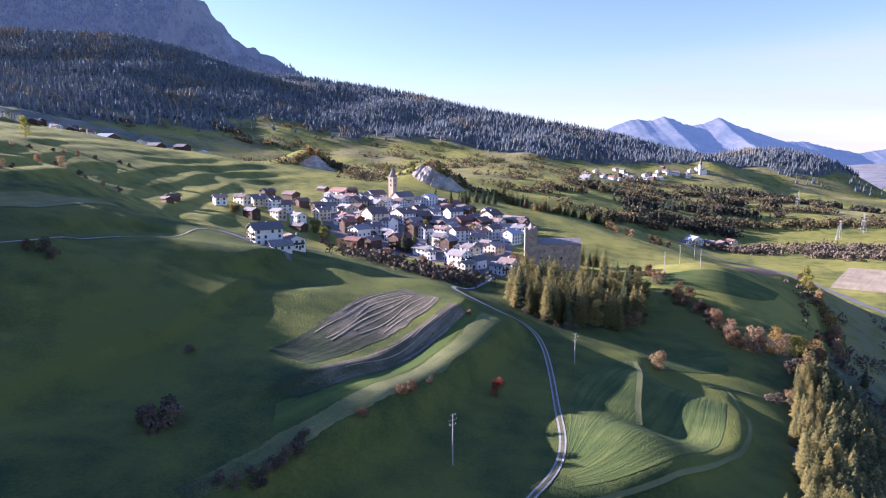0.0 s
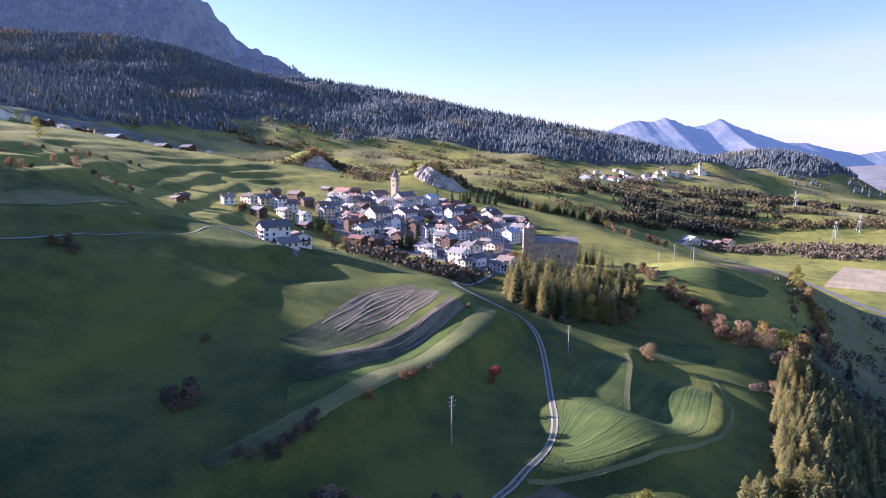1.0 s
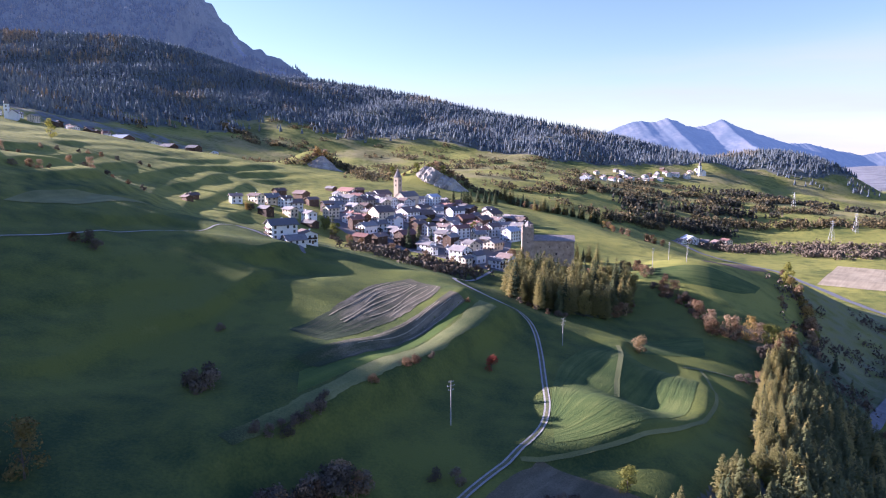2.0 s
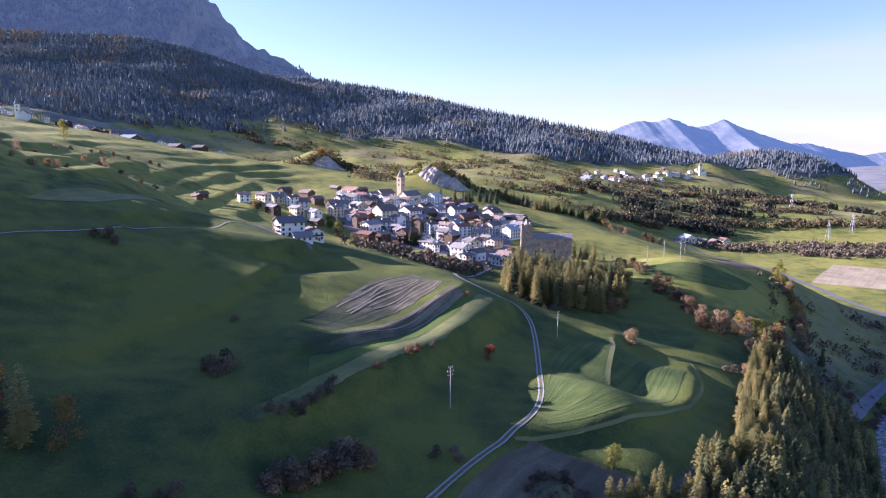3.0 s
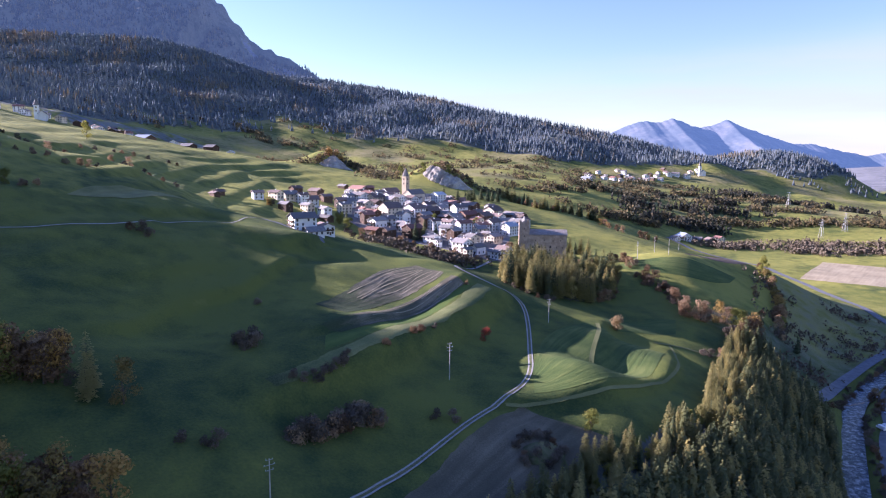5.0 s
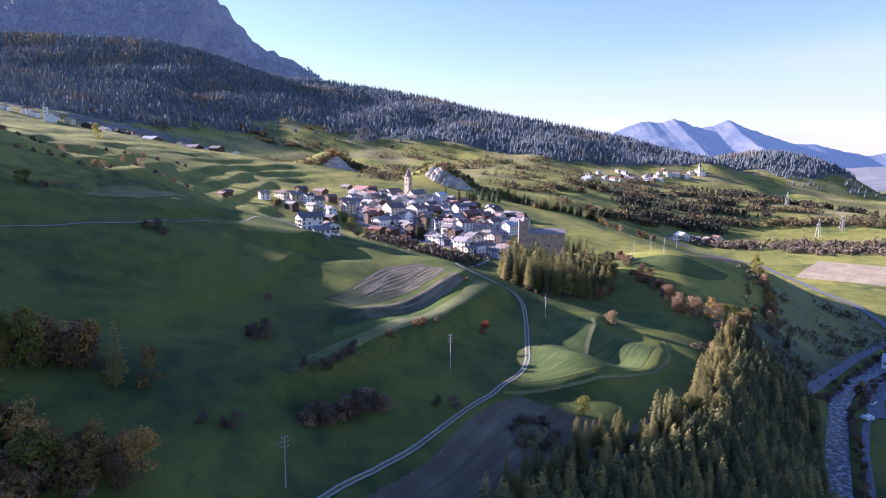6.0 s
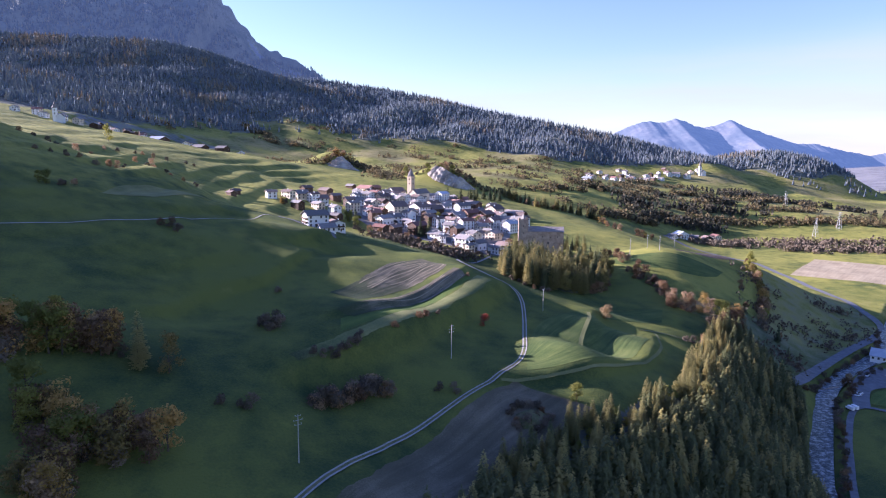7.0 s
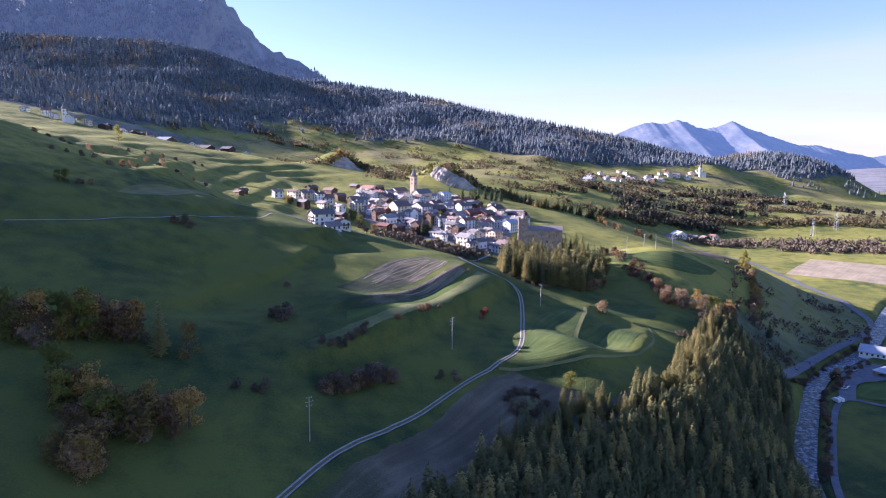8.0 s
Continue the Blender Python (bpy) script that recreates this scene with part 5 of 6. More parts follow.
house(29, 456, 10.1, 11.2, 2, -30, "white", "brown", True)
house(38, 459, 7.2, 7.9, 2, -34, "white", "brown")
house(44, 506, 8.6, 9.5, 2, -48, "cream", "grey")
house(5, 428, 4.7, 5.2, 2, -34, "white", "grey")
house(17, 433, 4.8, 5.3, 2, -48, "white", "grey")
house(35, 419, 8.8, 9.7, 2, -34, "white", "grey")
house(26, 401, 6.3, 7.0, 2, -34, "cream", "grey")
house(48, 407, 6.3, 10.2, 2, 55, "white", "grey", True)
house(52, 468, 10.4, 11.4, 2, -30, "cream", "grey")
house(-35, 449, 9.4, 10.3, 2, -30, "timber", "brown")
house(19, 460, 8.4, 9.3, 3, -34, "timber", "grey")
house(52, 567, 13.3, 14.6, 3, -30, "timber", "brown")
house(-6, 508, 10.0, 11.0, 3, -30, "timber", "brown")
house(-25, 489, 5.6, 9.0, 2, 55, "timber", "grey")
house(-79, 524, 9.6, 10.6, 3, -40, "cream", "grey")
house(48, 482, 4.7, 7.6, 2, 60, "timber", "grey")
house(13, 552, 6.3, 10.1, 2, 60, "timber", "brown")
house(-85, 351, 12.5, 15.0, 3, -48, "white", "grey", True)
house(-76, 342, 9.5, 10.5, 1, -48, "white", "grey")
house(-72, 358, 10.0, 12.5, 2, 42, "white", "brown", True)
house(-90, 479, 7.4, 11.9, 3, 48, "white", "grey")
house(-110, 525, 11.0, 12.1, 2, -48, "white", "brown")
house(-116, 519, 8.2, 9.0, 3, -30, "white", "brown")
house(-121, 470, 6.9, 11.1, 2, 60, "timber", "grey")
house(-137, 508, 7.4, 12.0, 2, 64, "cream", "brown")
house(-116, 595, 8.7, 14.0, 2, 60, "timber", "brown")
house(-128, 521, 10.9, 12.0, 2, -40, "cream", "grey")
house(-102, 567, 8.9, 9.8, 2, -40, "timber", "brown")
house(-149, 491, 7.7, 8.5, 2, -48, "white", "brown")
house(-102, 701, 6.8, 11.0, 1, 64, "timber", "grey")
house(-106, 488, 7.1, 11.5, 2, 55, "cream", "grey")
house(-88, 470, 7.3, 11.7, 1, 64, "timber", "grey")
house(-134, 582, 9.1, 10.0, 2, -34, "timber", "brown")
house(-175, 458, 5.2, 8.4, 1, 55, "timber", "brown")
house(-176, 473, 6.2, 6.8, 1, -34, "timber", "brown")


# ---- the crowded lanes between ----
def crowd(poly, count, gap, seed):
    """Further houses and barns wherever the village has room."""
    rng = random.Random(seed)
    made = 0
    xs, ys = [p[0] for p in poly], [p[1] for p in poly]
    for _ in range(4000):
        x, y = rng.uniform(min(xs), max(xs)), rng.uniform(min(ys), max(ys))
        if made == count:
            break
        if not inside(np.array([x]), np.array([y]), poly)[0] or any(math.hypot(x - a, y - b) < gap for a, b in SPOTS):
            continue
        w = rng.uniform(7.5, 11)
        wall = rng.choice(["white", "white", "cream", "white", "timber"])
        house(x, y, w, w * rng.uniform(1.0, 1.3), rng.choice([2, 2, 3]), rng.choice([-44, -32, 52, 60]) + rng.uniform(-8, 8), wall, rng.choice(["grey", "grey", "brown", "brown", "red"]), rng.random() < 0.2)
        made += 1


VILLAGE = [(-88, 520), (-60, 470), (-45, 440), (-20, 430), (10, 405), (45, 392), (60, 430), (78, 500), (100, 600), (70, 640), (30, 690), (-50, 680), (-95, 640)]
crowd([(-88, 520), (-60, 490), (0, 500), (80, 505), (100, 600), (70, 640), (30, 690), (-50, 680), (-95, 640)], 40, 11.8, 9)
crowd(VILLAGE, 10, 12.5, 10)
field("village_ground", [(-84, 515), (-46, 446), (-8, 428), (30, 402), (52, 396)], [(-90, 640), (-40, 668), (10, 668), (60, 640), (88, 600)], YARD, "worn yards, lanes and gardens between the village houses", 4.0, 0.12)


# ---- hamlets on the slopes ----
def hamlet(places, group):
    for i, (x, y, w, s, turn, wall, roof) in enumerate(places):
        ob = house(x, y, w, w * 1.15, s, turn, wall, roof, False, 0)
        tagged(ob, group=group)


hamlet([(-600, 935, 11, 2, 15, "white", "grey"), (-575, 925, 10, 2, 40, "timber", "brown"), (-548, 935, 11, 3, 10, "cream", "grey"), (-520, 930, 12, 2, 20, "timber", "grey"),
        (-498, 945, 10, 2, 70, "white", "brown"), (-470, 930, 11, 2, 15, "timber", "brown"), (-640, 930, 10, 2, 20, "white", "grey")], "houses of the upper hamlet")
hamlet([(-445, 960, 11, 2, 30, "cream", "brown"), (-425, 930, 22, 1, 80, "timber", "metal"), (-400, 985, 12, 2, 10, "white", "grey"), (-380, 1000, 10, 2, 20, "cream", "brown"),
        (-372, 960, 18, 1, 80, "timber", "grey"), (-352, 1010, 16, 2, 80, "timber", "grey"), (-330, 1040, 12, 1, 20, "white", "metal")], "farm buildings below the hamlet")
hamlet([(315, 1240, 16, 2, 60, "white", "metal"), (350, 1330, 10, 2, 10, "cream", "brown"), (380, 1350, 10, 2, 30, "white", "grey"), (425, 1380, 11, 2, 15, "cream", "grey"), (450, 1400, 10, 2, 70, "white", "brown"),
        (480, 1420, 11, 2, 15, "cream", "brown"), (520, 1500, 12, 2, 20, "white", "grey"), (560, 1540, 11, 2, 40, "cream", "grey")], "houses of the far village")
hamlet([(600, 1570, 12, 3, 10, "white", "brown"), (625, 1590, 16, 2, 70, "white", "grey"), (650, 1580, 12, 3, 20, "white", "grey"), (675, 1620, 12, 2, 15, "cream", "brown"), (700, 1640, 10, 2, 15, "white", "grey"),
        (400, 1480, 10, 2, 20, "white", "brown"), (460, 1530, 10, 2, 30, "cream", "grey")], "houses of the far village")
hamlet([(372, 870, 16, 2, 20, "white", "metal"), (395, 880, 14, 1, 70, "timber", "grey"), (420, 890, 14, 1, 10, "timber", "brown"), (440, 905, 12, 2, 30, "cream", "red"), (352, 850, 10, 1, 40, "white", "grey")],
       "sheds on the valley floor")
church(-566, 905, 0, 20, 6, 20, (10, 18, 8), 10, "white", "white", "small white church with a slender steeple on the hillside")
church(692, 1604, 0, 10, 6, 24, (12, 24, 10), 16, "white", "white", "distant white church with a pointed steeple")


crowd([(330, 1310), (420, 1340), (520, 1450), (700, 1600), (690, 1680), (560, 1600), (420, 1480), (340, 1400)], 16, 18, 31)
crowd([(-640, 945), (-480, 930), (-400, 1000), (-420, 1030), (-520, 985), (-640, 980)], 12, 15, 32)


# ---- power line ----
def power_pole(x, y, h, turn, label="weathered wooden power pole with three crossarms"):
    ob = empty("power_pole", x, y, turn, 0.4)
    tagged(ob, label, "power pole", "poles of the power line")
    bm = bmesh.new()
    rod(bm, (0, 0, -0.8), (0, 0, h), 0.21, 0.14, 8)
    part("mast", bm, POLE_WOOD, ob)
    for z, w in ((h - 0.5, 1.0), (h - 1.9, 1.5), (h - 3.3, 1.15)):
        bm = bmesh.new()
        block(bm, 0, 0, z, w * 2, 0.12, 0.12)
        arm = part("crossarm", bm, STEEL, ob)
        for s in (-1, 1):
            bm = bmesh.new()
            rod(bm, (s * (w - 0.15), 0, z + 0.2), (s * (w - 0.15), 0, z + 0.45), 0.06, 0.04, 6)
            part("insulator", bm, WHITE_WALL, arm)
    return ob


for px, py, ph in ((5.6, 169.5, 15.6), (61.0, 257.0, 13.4), (-44.0, 78, 16.0), (159.5, 420, 14.5), (190, 470, 15.0), (184.5, 422, 12.5), (300, 700, 16), (-98, -20, 16)):
    power_pole(px, py, ph, 35)


def pylon(x, y, h, turn):
    """A lattice pylon."""
    ob = empty("pylon", x, y, turn, 0.5)
    tagged(ob, "grey steel lattice pylon in the valley", "pylon", "pylons of the valley line")
    for sx in (-1, 1):
        for sy in (-1, 1):
            bm = bmesh.new()
            rod(bm, (sx * 3, sy * 3, -0.5), (sx * 0.6, sy * 0.6, h), 0.16, 0.1, 4)
            part("leg", bm, STEEL, ob)
    for k in range(5):
        f0, f1 = k / 6, (k + 1) / 6
        a, b = 3 - 2.4 * f0, 3 - 2.4 * f1
        bm = bmesh.new()
        for q in range(4):
            c, s = math.cos(q * 1.5708), math.sin(q * 1.5708)
            rot = lambda u, v, z: (u * c - v * s, u * s + v * c, z)
            rod(bm, rot(-a, -a, f0 * h), rot(b, -b, f1 * h), 0.06, 0.06, 4)
            rod(bm, rot(a, -a, f0 * h), rot(-b, -b, f1 * h), 0.06, 0.06, 4)
        part("brace", bm, STEEL, ob)
    for z, w in ((0.72, 7), (0.84, 6), (0.95, 5)):
        bm = bmesh.new()
        block(bm, 0, 0, h * z, w * 2, 0.3, 0.3)
        part("crossarm", bm, STEEL, ob)


pylon(612, 930, 30, 20)
pylon(668, 960, 30, 20)
pylon(705, 1200, 30, 20)

# ---- single trees, rows and bushes ----
tree("tan", 102, 271, 1.0, "", "round tree with pale russet leaves standing alone in the field")
tree("crimson", 24, 217, 0.95)
along([(158, 316), (168, 314), (182, 318), (196, 320), (206, 322)], 9, ["gold", "russet", "gold", "lime"], "autumn trees by the wood", (1.15, 1.5), 3, 21)
along([(206, 322), (200, 310), (190, 302), (178, 292)], 8, ["russet", "shrub", "lime", "bush"], "autumn trees by the wood", (1.1, 1.6), 4, 22)
along([(145, 262), (158, 262), (166, 274)], 5, ["shrub", "bush"], "bushes by the wood", (0.6, 1.0), 2, 23)
along([(150, 384), (160, 366), (166, 346), (160, 322)], 30, ["shrub", "bush", "bush", "russet"], "hedge on the slope", (0.7, 1.2), 5, 24)
along([(276, 460), (272, 440), (268, 420), (262, 400), (252, 376), (240, 356)], 16, ["gold", "russet", "lime", "russet"], "autumn trees above the road", (1.0, 1.4), 3, 25)
along([(245, 345), (232, 325), (240, 300)], 8, ["bush", "spruce", "russet"], "trees on the road bank", (0.4, 0.8), 6, 26)
along([(215, 340), (240, 360), (250, 400)], 7, ["bush", "shrub"], "bushes on the road bank", (0.7, 1.1), 6, 27)
along([(140, 430), (152, 424), (150, 400)], 6, ["russet", "bush"], "bushes by the castle", (0.8, 1.1), 3, 28)
along([(46, 318), (56, 308), (66, 306), (74, 308)], 7, ["shrub", "bush"], "bushes at the foot of the castle wood", (0.6, 0.9), 1.5, 29)
along([(100, 470), (118, 470), (130, 458)], 9, ["spruce", "spruce", "larch"], "trees behind the castle", (0.5, 0.8), 4, 30)
along([(58, 420), (62, 432), (66, 445), (68, 460)], 6, ["russet", "shrub", "gold"], "trees beside the castle", (0.7, 0.9), 3, 31)
along([(40, 715), (60, 760), (92, 770)], 10, ["spruce"], "spruces behind the village", (0.6, 0.8), 6, 32)
along([(100, 840), (140, 780), (170, 800), (200, 815), (228, 800)], 64, ["larch", "larch", "russet", "spruce"], "row of trees above the gorge", (0.6, 0.9), 7, 33)
along([(228, 800), (222, 740), (240, 730)], 8, ["gold", "russet", "larch"], "trees above the gorge", (0.8, 1.1), 5, 34)
along([(258, 722), (268, 730), (280, 726)], 5, ["gold", "russet"], "round autumn trees on the brink", (0.9, 1.2), 4, 35)
# lower left
along([(-152, 92), (-148, 96), (-140, 104), (-128, 112), (-118, 116)], 34, ["gold", "russet", "russet", "lime", "bush"], "trees on the shaded slope", (1.2, 1.8), 5, 41)
along([(-110, 112), (-105, 110)], 3, ["larch", "spruce", "bush"], "trees on the shaded slope", (0.7, 0.85), 3, 42)
tree("gold", -95, 110, 1.2, "trees on the shaded slope")
along([(-122, 74), (-112, 68), (-100, 62), (-90, 62), (-84, 64)], 32, ["lime", "russet", "bush", "russet", "gold"], "trees on the shaded slope", (1.1, 1.7), 6, 43)
along([(-104, 48), (-98, 44), (-92, 40)], 11, ["russet", "gold", "bush"], "trees on the shaded slope", (1.1, 1.6), 6, 44)
along([(-44, 116), (-36, 122), (-30, 128), (-22, 136)], 24, ["bush", "shrub", "bush"], "bushes on the bank", (1.1, 1.6), 2.6, 45)
along([(0, 140), (6, 141)], 2, ["bush"], "bushes on the bank", (0.7, 0.9), 1, 46)
along([(-48, 138), (-40, 148), (-32, 158)], 10, ["bush"], "bushes under the terrace", (0.6, 0.9), 2, 47)
along([(-72, 96), (-64, 101)], 3, ["bush"], "bushes on the shaded slope", (0.7, 1.0), 2, 48)
for bx, by, bs, bk in ((-148, 254, 1.2, "bush"), (-143, 250, 1.1, "bush"), (-153, 252, 0.9, "shrub"), (-73, 160, 1.4, "bush"), (-69, 163, 1.4, "bush"), (-76, 165, 1.2, "bush"), (-71, 166, 1.3, "bush"), (-80, 211, 0.8, "bush"), (-19.4, 174, 0.7, "shrub"),
                       (-9, 190, 0.8, "shrub"), (-6, 194, 0.9, "shrub"), (0, 205, 0.6, "bush"), (33, 124, 0.9, "bush"), (37, 128, 0.8, "bush"), (18, 268, 0.6, "shrub")):
    tree(bk, bx, by, bs)
tree("lime", 56, 143, 0.95, "", "yellow-green larch-like tree at the wood's edge")
along([(-226, 262), (-216, 268), (-210, 272)], 5, ["lime", "shrub", "bush"], "trees on the upper meadow", (0.6, 1.0), 3, 51)
tree("lime", -332, 574, 1.55, "", "large round olive-gold tree on the upper meadow")
for line, count, seed in (([(-262, 330), (-240, 350), (-222, 364)], 9, 52), ([(-240, 420), (-215, 425), (-195, 430)], 7, 53), ([(-300, 500), (-262, 555), (-240, 560)], 8, 54), ([(-330, 420), (-290, 425), (-280, 440)], 7, 55)):
    along(line, count, ["shrub", "bush", "russet"], "hedge of the upper meadow", (0.6, 0.95), 3, seed)
# round the village
for line, count, kinds, seed in (([(-75, 480), (-70, 470), (-66, 455)], 6, ["spruce", "lime"], 61), ([(-62, 440), (-50, 428), (-30, 418), (-10, 408), (5, 398), (22, 386)], 28, ["bush", "bush", "russet", "bush"], 62), ([(-52, 418), (-34, 408), (-14, 396), (4, 384), (16, 372)], 18, ["bush", "bush", "bush", "shrub"], 70),
                                 ([(-12, 440), (-2, 446), (6, 450)], 5, ["spruce", "spruce", "bush"], 63), ([(-40, 500), (-10, 475), (15, 470), (40, 480), (60, 490)], 14, ["bush", "shrub", "lime", "russet"], 64),
                                 ([(-60, 545), (-20, 535), (20, 540), (60, 545)], 12, ["bush", "lime", "shrub"], 65), ([(50, 400), (60, 410), (60, 440)], 8, ["shrub", "bush", "russet"], 66),
                                 ([(20, 660), (30, 670)], 3, ["spruce"], 67), ([(-140, 480), (-130, 470)], 4, ["gold", "bush"], 68), ([(-20, 395), (0, 370), (10, 350)], 10, ["bush", "bush", "shrub"], 69)):
    along(line, count, kinds, "garden trees of the village", (0.6, 1.0), 6, seed)

# ---- cars ----
def car(x, y, turn):
    ob = empty("car", x, y, turn, -0.42)
    tagged(ob, "pale parked car in the river yard", "car", "parked cars")
    bm = bmesh.new()
    block(bm, 0, 0, 0.35, 4.2, 1.75, 0.65, 0.12)
    part("body", bm, CAR_PAINT, ob)
    bm = bmesh.new()
    block(bm, -0.2, 0, 1.0, 2.3, 1.5, 0.5, 0.2)
    part("cabin", bm, GLASS, ob)
    for sx in (-1.3, 1.3):
        for sy in (-0.8, 0.8):
            bm = bmesh.new()
            rod(bm, (sx, sy - 0.1, 0.32), (sx, sy + 0.1, 0.32), 0.32, 0.32, 10)
            part("wheel", bm, TYRE, ob)


for cx, cy, ct in ((256, 266, 20), (259, 269, 24), (284, 300, 45), (268, 292, 60)):
    car(cx, cy, ct)


# ---- the yard by the river ----
def van(x, y, turn):
    """A boxy delivery van."""
    ob = empty("van", x, y, turn, -0.42)
    tagged(ob, "white delivery van parked beside the lane", "van", "parked vans")
    bm = bmesh.new()
    block(bm, -0.6, 0, 0.4, 4.2, 1.95, 2.0, 0.15)
    block(bm, 2.0, 0, 0.4, 1.3, 1.9, 0.95, 0.2)
    part("body", bm, WHITE_WALL, ob)
    bm = bmesh.new()
    block(bm, 1.62, 0, 1.36, 0.5, 1.7, 0.7, 0.12)
    part("windscreen", bm, GLASS, ob, "dark windscreen")
    for sx in (-1.8, 1.6):
        for sy in (-0.9, 0.9):
            bm = bmesh.new()
            rod(bm, (sx, sy - 0.12, 0.36), (sx, sy + 0.12, 0.36), 0.36, 0.36, 10)
            part("wheel", bm, TYRE, ob)


van(237.5, 244.5, 100)
van(240.6, 245.6, 100)


def pavilion(x, y, w, d, turn):
    """An open shelter with a pale hipped roof on timber posts."""
    ob = empty("pavilion", x, y, turn, 0.1)
    tagged(ob, "open timber pavilion with a pale roof in the river yard", "pavilion")
    bm = bmesh.new()
    rod(bm, (0, 0, 3.2), (0, 0, 6.4), w * 0.78, w * 0.12, 4)
    bmesh.ops.rotate(bm, cent=(0, 0, 0), matrix=Matrix.Rotation(radians(45), 3, "Z"), verts=bm.verts)
    bmesh.ops.scale(bm, vec=(1, d / w, 1), verts=bm.verts)
    part("roof", bm, METAL_ROOF, ob, "pale grey hipped roof")
    for sx in (-1, 0, 1):
        for sy in (-1, 1):
            bm = bmesh.new()
            rod(bm, (sx * w * 0.44, sy * d * 0.44, -0.3), (sx * w * 0.44, sy * d * 0.44, 3.4), 0.14, 0.12, 6)
            part("post", bm, WOOD_TRIM, ob)
    bm = bmesh.new()
    block(bm, 0, d * 0.3, 0, w * 0.8, 0.3, 2.4)
    part("back_wall", bm, TAN_BOARDS, ob, "warm timber back wall")
    for k in (-0.25, 0.2):
        bm = bmesh.new()
        block(bm, k * w, 0, 0.72, 2.2, 0.8, 0.07)
        for e in (-0.9, 0.9):
            block(bm, k * w + e, 0, 0, 0.1, 0.7, 0.72)
        part("table", bm, WOOD_TRIM, ob)


TAN_BOARDS = material("tan_boards", [(0.30, 0.18, 0.10), (0.48, 0.31, 0.18)], 1.5, 0.75, 0.2)
pavilion(300, 292, 12, 10, 20)
ob = part("yard_lawn", loft("yard_lawn", [(256, 254), (264, 266), (274, 276), (296, 277)], [(262, 249), (275, 246), (296, 244), (320, 246)], LUSH, 0.3, 3.0, 0.6), None)
tagged(ob, "bright green lawn beside the paved river yard", "lawn", kind="structure")
bm = bmesh.new()
for k in range(16):
    f = (k + 0.5) / 16
    block(bm, (f - 0.5) * 17, 0.35 * math.sin(k * 2.3), 0, 1.0, 0.9 + 0.3 * math.sin(k * 1.7), 0.75 + 0.15 * math.sin(k * 3.1), 0.12)
ob = part("weir", bm, CASTLE_STONE, None)
ob.matrix_basis = pose(248.5, 283.5, on_ground(248.5, 283.5) + 1.75, 0, 0, 20)
tagged(ob, "low stone weir across the river", "weir", kind="structure")


# ---- bare cliffs ----
def cliff(name, x, y, w, h, turn, label, seed, mat=CLIFF, deep=16.0):
    """A broken rock face set into the hillside: upright ribs and gullies, ledges, a ragged brow; foot and brow rest on the ground."""
    n, m = 84, 30
    place = pose(x, y, 0, 0, 0, turn)
    verts, faces = [], []
    for j in range(m + 1):
        f = min(1.0, j / (m - 1))
        for i in range(n):
            u = i / (n - 1)
            px = (u - 0.5) * w
            bow = 0.2 * w * (2 * u - 1) ** 2
            taper = min(1.0, 5.5 * u * (1 - u) * (1 + 0.25 * math.sin(7 * u + seed)))
            ribs = 1 - abs(noise.noise(Vector((px * 0.13, 0.35 * f, seed))) * 2)
            fine = noise.noise(Vector((px * 0.45, f * 3.5, seed + 7))) + 0.6 * noise.noise(Vector((px * 1.1, f * 8, seed + 3)))
            ledge = 1.6 * math.sin(f * 19 + 3 * noise.noise(Vector((px * 0.08, 0, seed + 20))))
            out_by = (6.5 * ribs + 1.9 * fine + ledge * f) * taper
            foot = place @ Vector((px, bow - deep / 2, 0))
            brow = place @ Vector((px, bow + deep / 2, 0))
            back = place @ Vector((px, bow + deep / 2 + 22, 0))
            z0 = on_ground(foot.x, foot.y) - 2
            crown = 0.74 + 0.22 * noise.noise(Vector((px * 0.06, 0, seed + 11))) + 0.2 * ribs + 0.1 * noise.noise(Vector((px * 0.4, 0, seed + 5)))
            z1 = on_ground(brow.x, brow.y) + h * taper * crown - 1
            if j == m:
                verts.append((back.x, back.y, on_ground(back.x, back.y) - 2))
                continue
            p = place @ Vector((px, bow - deep / 2 + deep * f ** 1.5 - out_by * (1 - 0.35 * f) * min(1, 5 * f + 0.3), 0))
            verts.append((p.x, p.y, z0 + (z1 - z0) * f + 0.5 * fine * math.sin(math.pi * f)))
    for j in range(m):
        for i in range(n - 1):
            faces.append((j * n + i, j * n + i + 1, (j + 1) * n + i + 1, (j + 1) * n + i))
    ob = part(name, mesh_of(name, verts, faces, mat), None)
    tagged(ob, label, "cliff", kind="structure")


cliff("rock_cliff", 16, 838, 72, 16, -34, "pale broken rock cliff behind the village", 3, CLIFF, 18)
cliff("rock_cliff", -152, 946, 42, 15, -58, "bare eroded rock face among autumn shrubs", 5, CLIFF, 22)


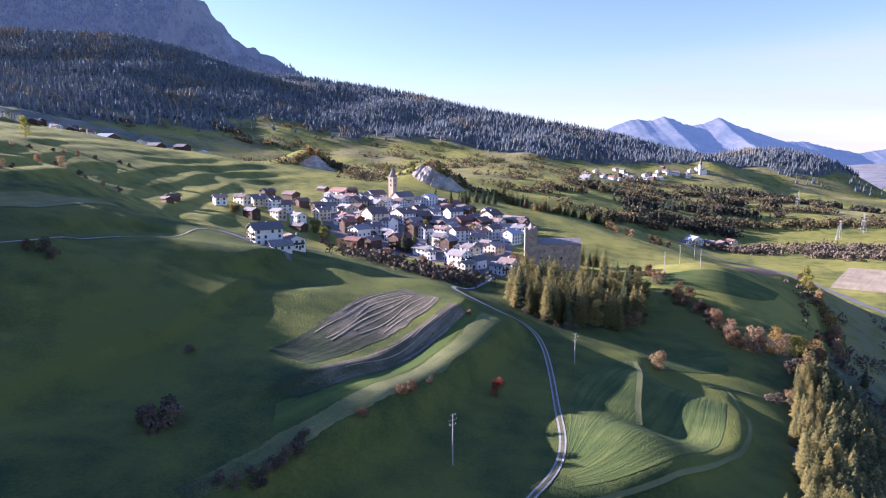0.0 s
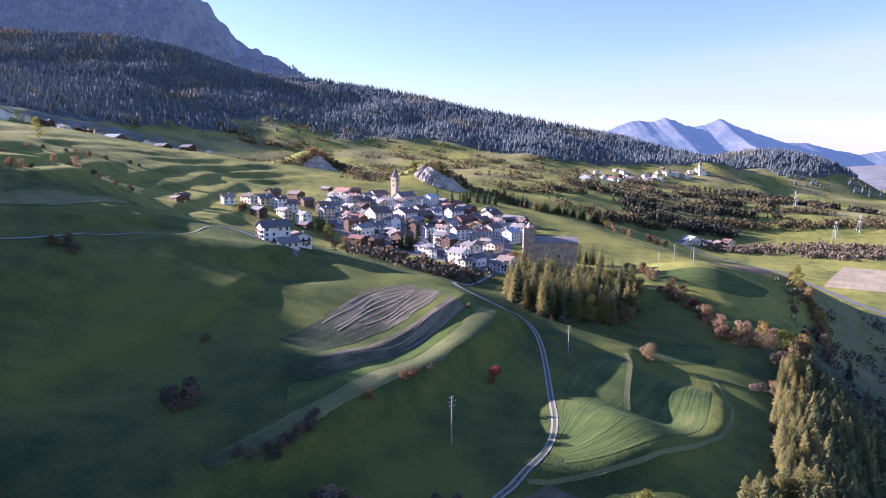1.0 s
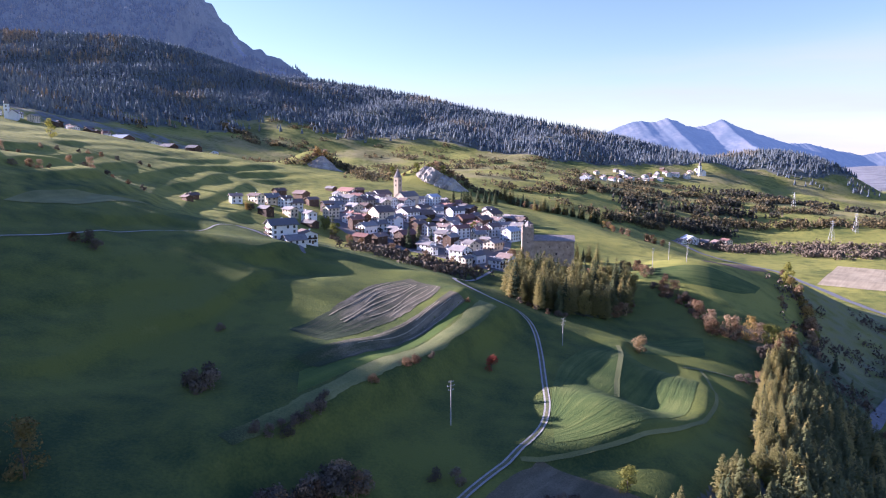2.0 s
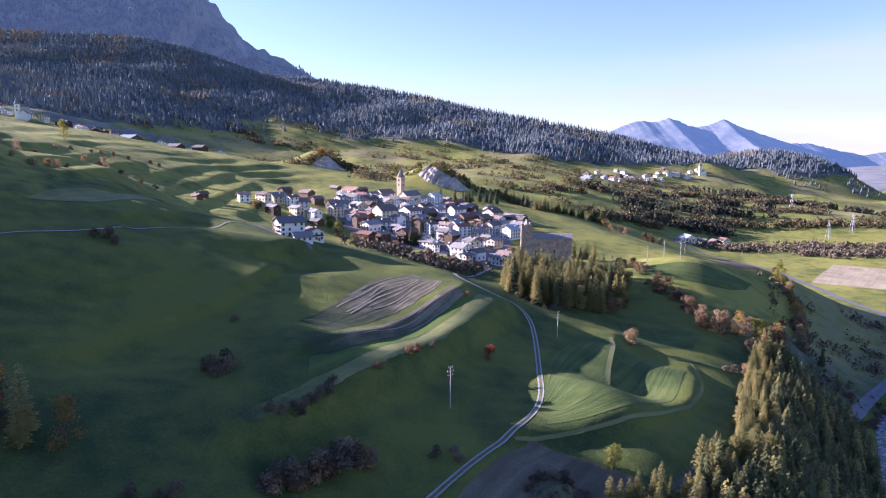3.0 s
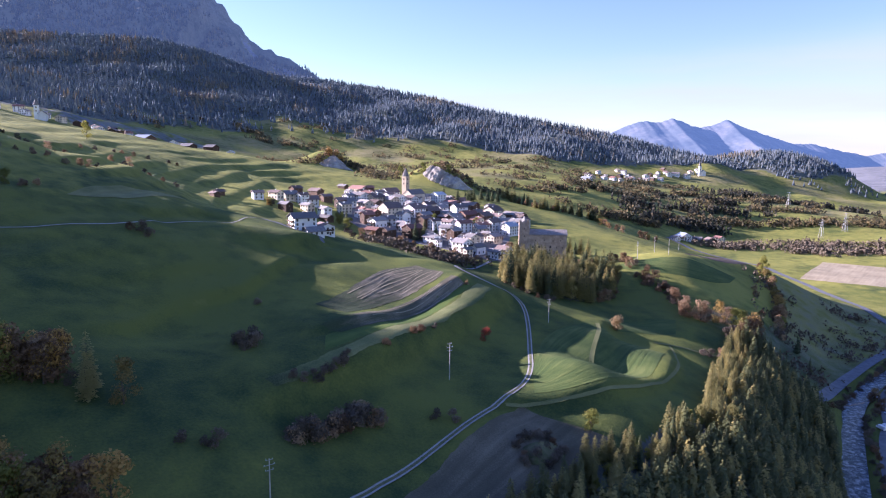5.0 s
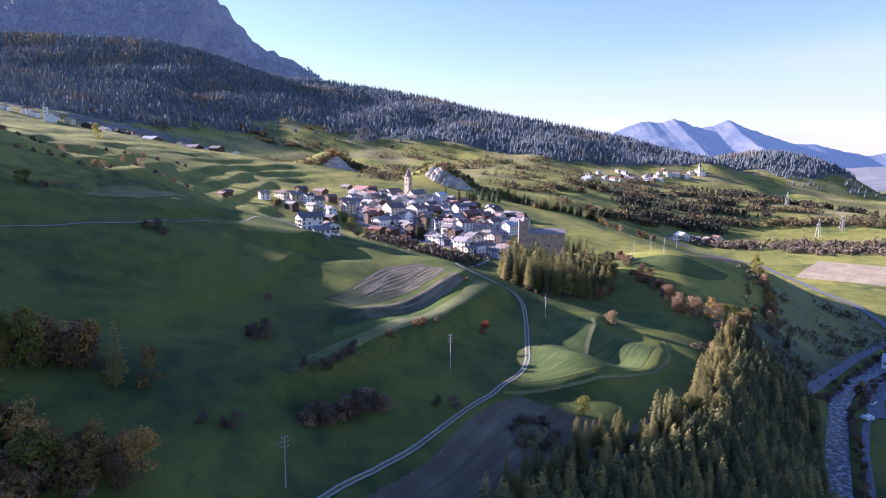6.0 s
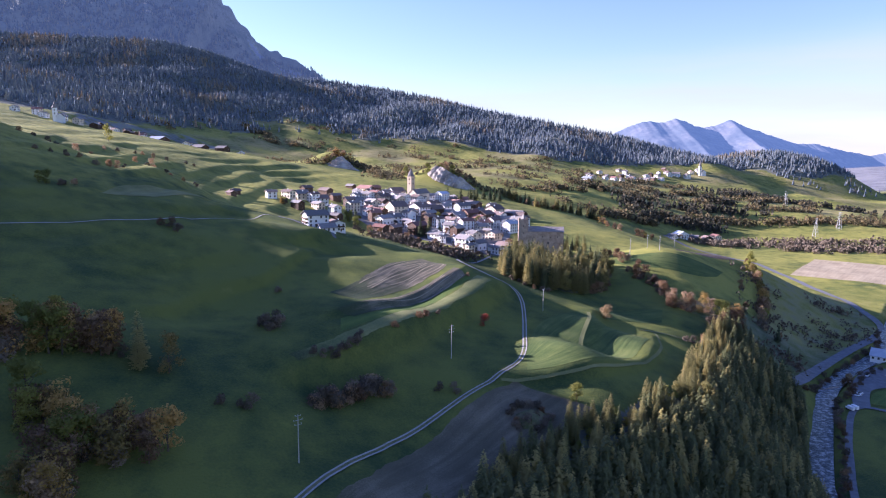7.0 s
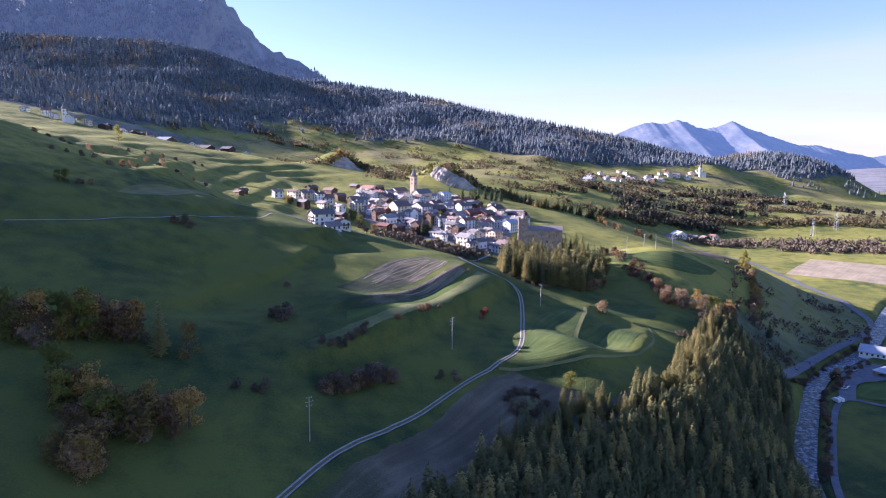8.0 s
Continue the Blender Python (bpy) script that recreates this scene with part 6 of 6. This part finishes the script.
# ---- the earth mound at the wood's edge ----
def earth_mound(x, y, w, d, h, turn):
    rng = np.random.RandomState(8)
    n, m = 28, 9
    verts, faces = [], []
    for j in range(m):
        f = j / (m - 1)
        for i in range(n):
            a = i * 6.2832 / n
            r = (1 - f ** 2.2) * (1 + 0.13 * math.sin(3 * a + 1) + 0.08 * math.sin(7 * a)) * rng.uniform(0.95, 1.05)
            verts.append((r * w / 2 * math.cos(a), r * d / 2 * math.sin(a), f * h - 0.8 + rng.uniform(-0.12, 0.12)))
    for j in range(m - 1):
        for i in range(n):
            k = (i + 1) % n
            faces.append((j * n + i, j * n + k, (j + 1) * n + k, (j + 1) * n + i))
    ob = part("earth_mound", mesh_of("earth_mound", verts, faces, VERGE, True), None)
    ob.matrix_basis = pose(x, y, on_ground(x, y) - 0.4, 0, 0, turn)
    tagged(ob, "steep grassy hillock with bushes round its foot", "mound", kind="structure")


earth_mound(35, 128, 15, 11, 5.0, 30)
tagged(house(325, 336, 17, 24, 1, 62, "white", "metal", False, 0), "low hall with a blue-grey metal roof beside the river", "building", "river yard")
tree("tan", 268, 294, 0.75, "", "bushy tan autumn tree on the river bank")
tree("shrub", 264, 290, 1.2, "", "russet bush on the river bank beside the yard")
along([(222, 262), (240, 280), (262, 306), (290, 330), (330, 362), (360, 400)], 26, ["bush", "shrub", "bush"], "bushes on the river bank", (0.7, 1.1), 2.5, 71)
along([(246, 262), (262, 282), (284, 300), (300, 314)], 12, ["bush", "bush", "shrub"], "bushes on the river bank", (0.7, 1.1), 2.0, 72)
along([(128, 372), (134, 386), (122, 350), (110, 338), (98, 326)], 12, ["russet", "bush", "shrub", "larch"], "trees of the castle wood", (0.7, 0.95), 4, 73)
along([(72, 418), (84, 422), (96, 424), (110, 424), (124, 428)], 12, ["larch", "russet", "bush", "spruce"], "trees of the castle wood", (0.45, 0.62), 3, 74)
along([(178, 152), (190, 172), (202, 192), (214, 214), (227, 238), (238, 258)], 20, ["bush", "shrub", "bush"], "bushes between the river and the lane", (0.6, 1.0), 1.6, 78)
along([(29, 121), (28, 130), (33, 136), (41, 135), (43, 127), (37, 121)], 12, ["bush", "bush", "shrub"], "bushes round the hillock", (0.6, 0.95), 1.2, 79)
along([(-40, 866), (-20, 858), (4, 866), (26, 872), (48, 860)], 16, ["russet", "shrub", "lime", "bush"], "bushes on the brow of the cliff", (0.9, 1.5), 5, 80)
along([(-175, 955), (-165, 975), (-150, 985), (-135, 970)], 14, ["russet", "gold", "shrub"], "bushes round the bare rock face", (1.0, 1.6), 5, 81)
shrubs("slope_brush", [(232, 330, 8, 10, 40), (258, 372, 8, 12, 50), (285, 360, 8, 8, 40), (320, 392, 8, 8, 40), (345, 436, 6, 14, 50), (272, 425, 6, 12, 40), (225, 300, 8, 6, 30)], TWIGS, "brown brush on the slope above the valley road", 17, (2.5, 5))
shrubs("village_brush", [(-36, 400, 8, 5, 70), (-14, 388, 8, 5, 70), (6, 374, 7, 5, 70), (20, 374, 5, 4, 40)], TWIGS, "bare brown brush on the slope below the village", 18, (3, 6))
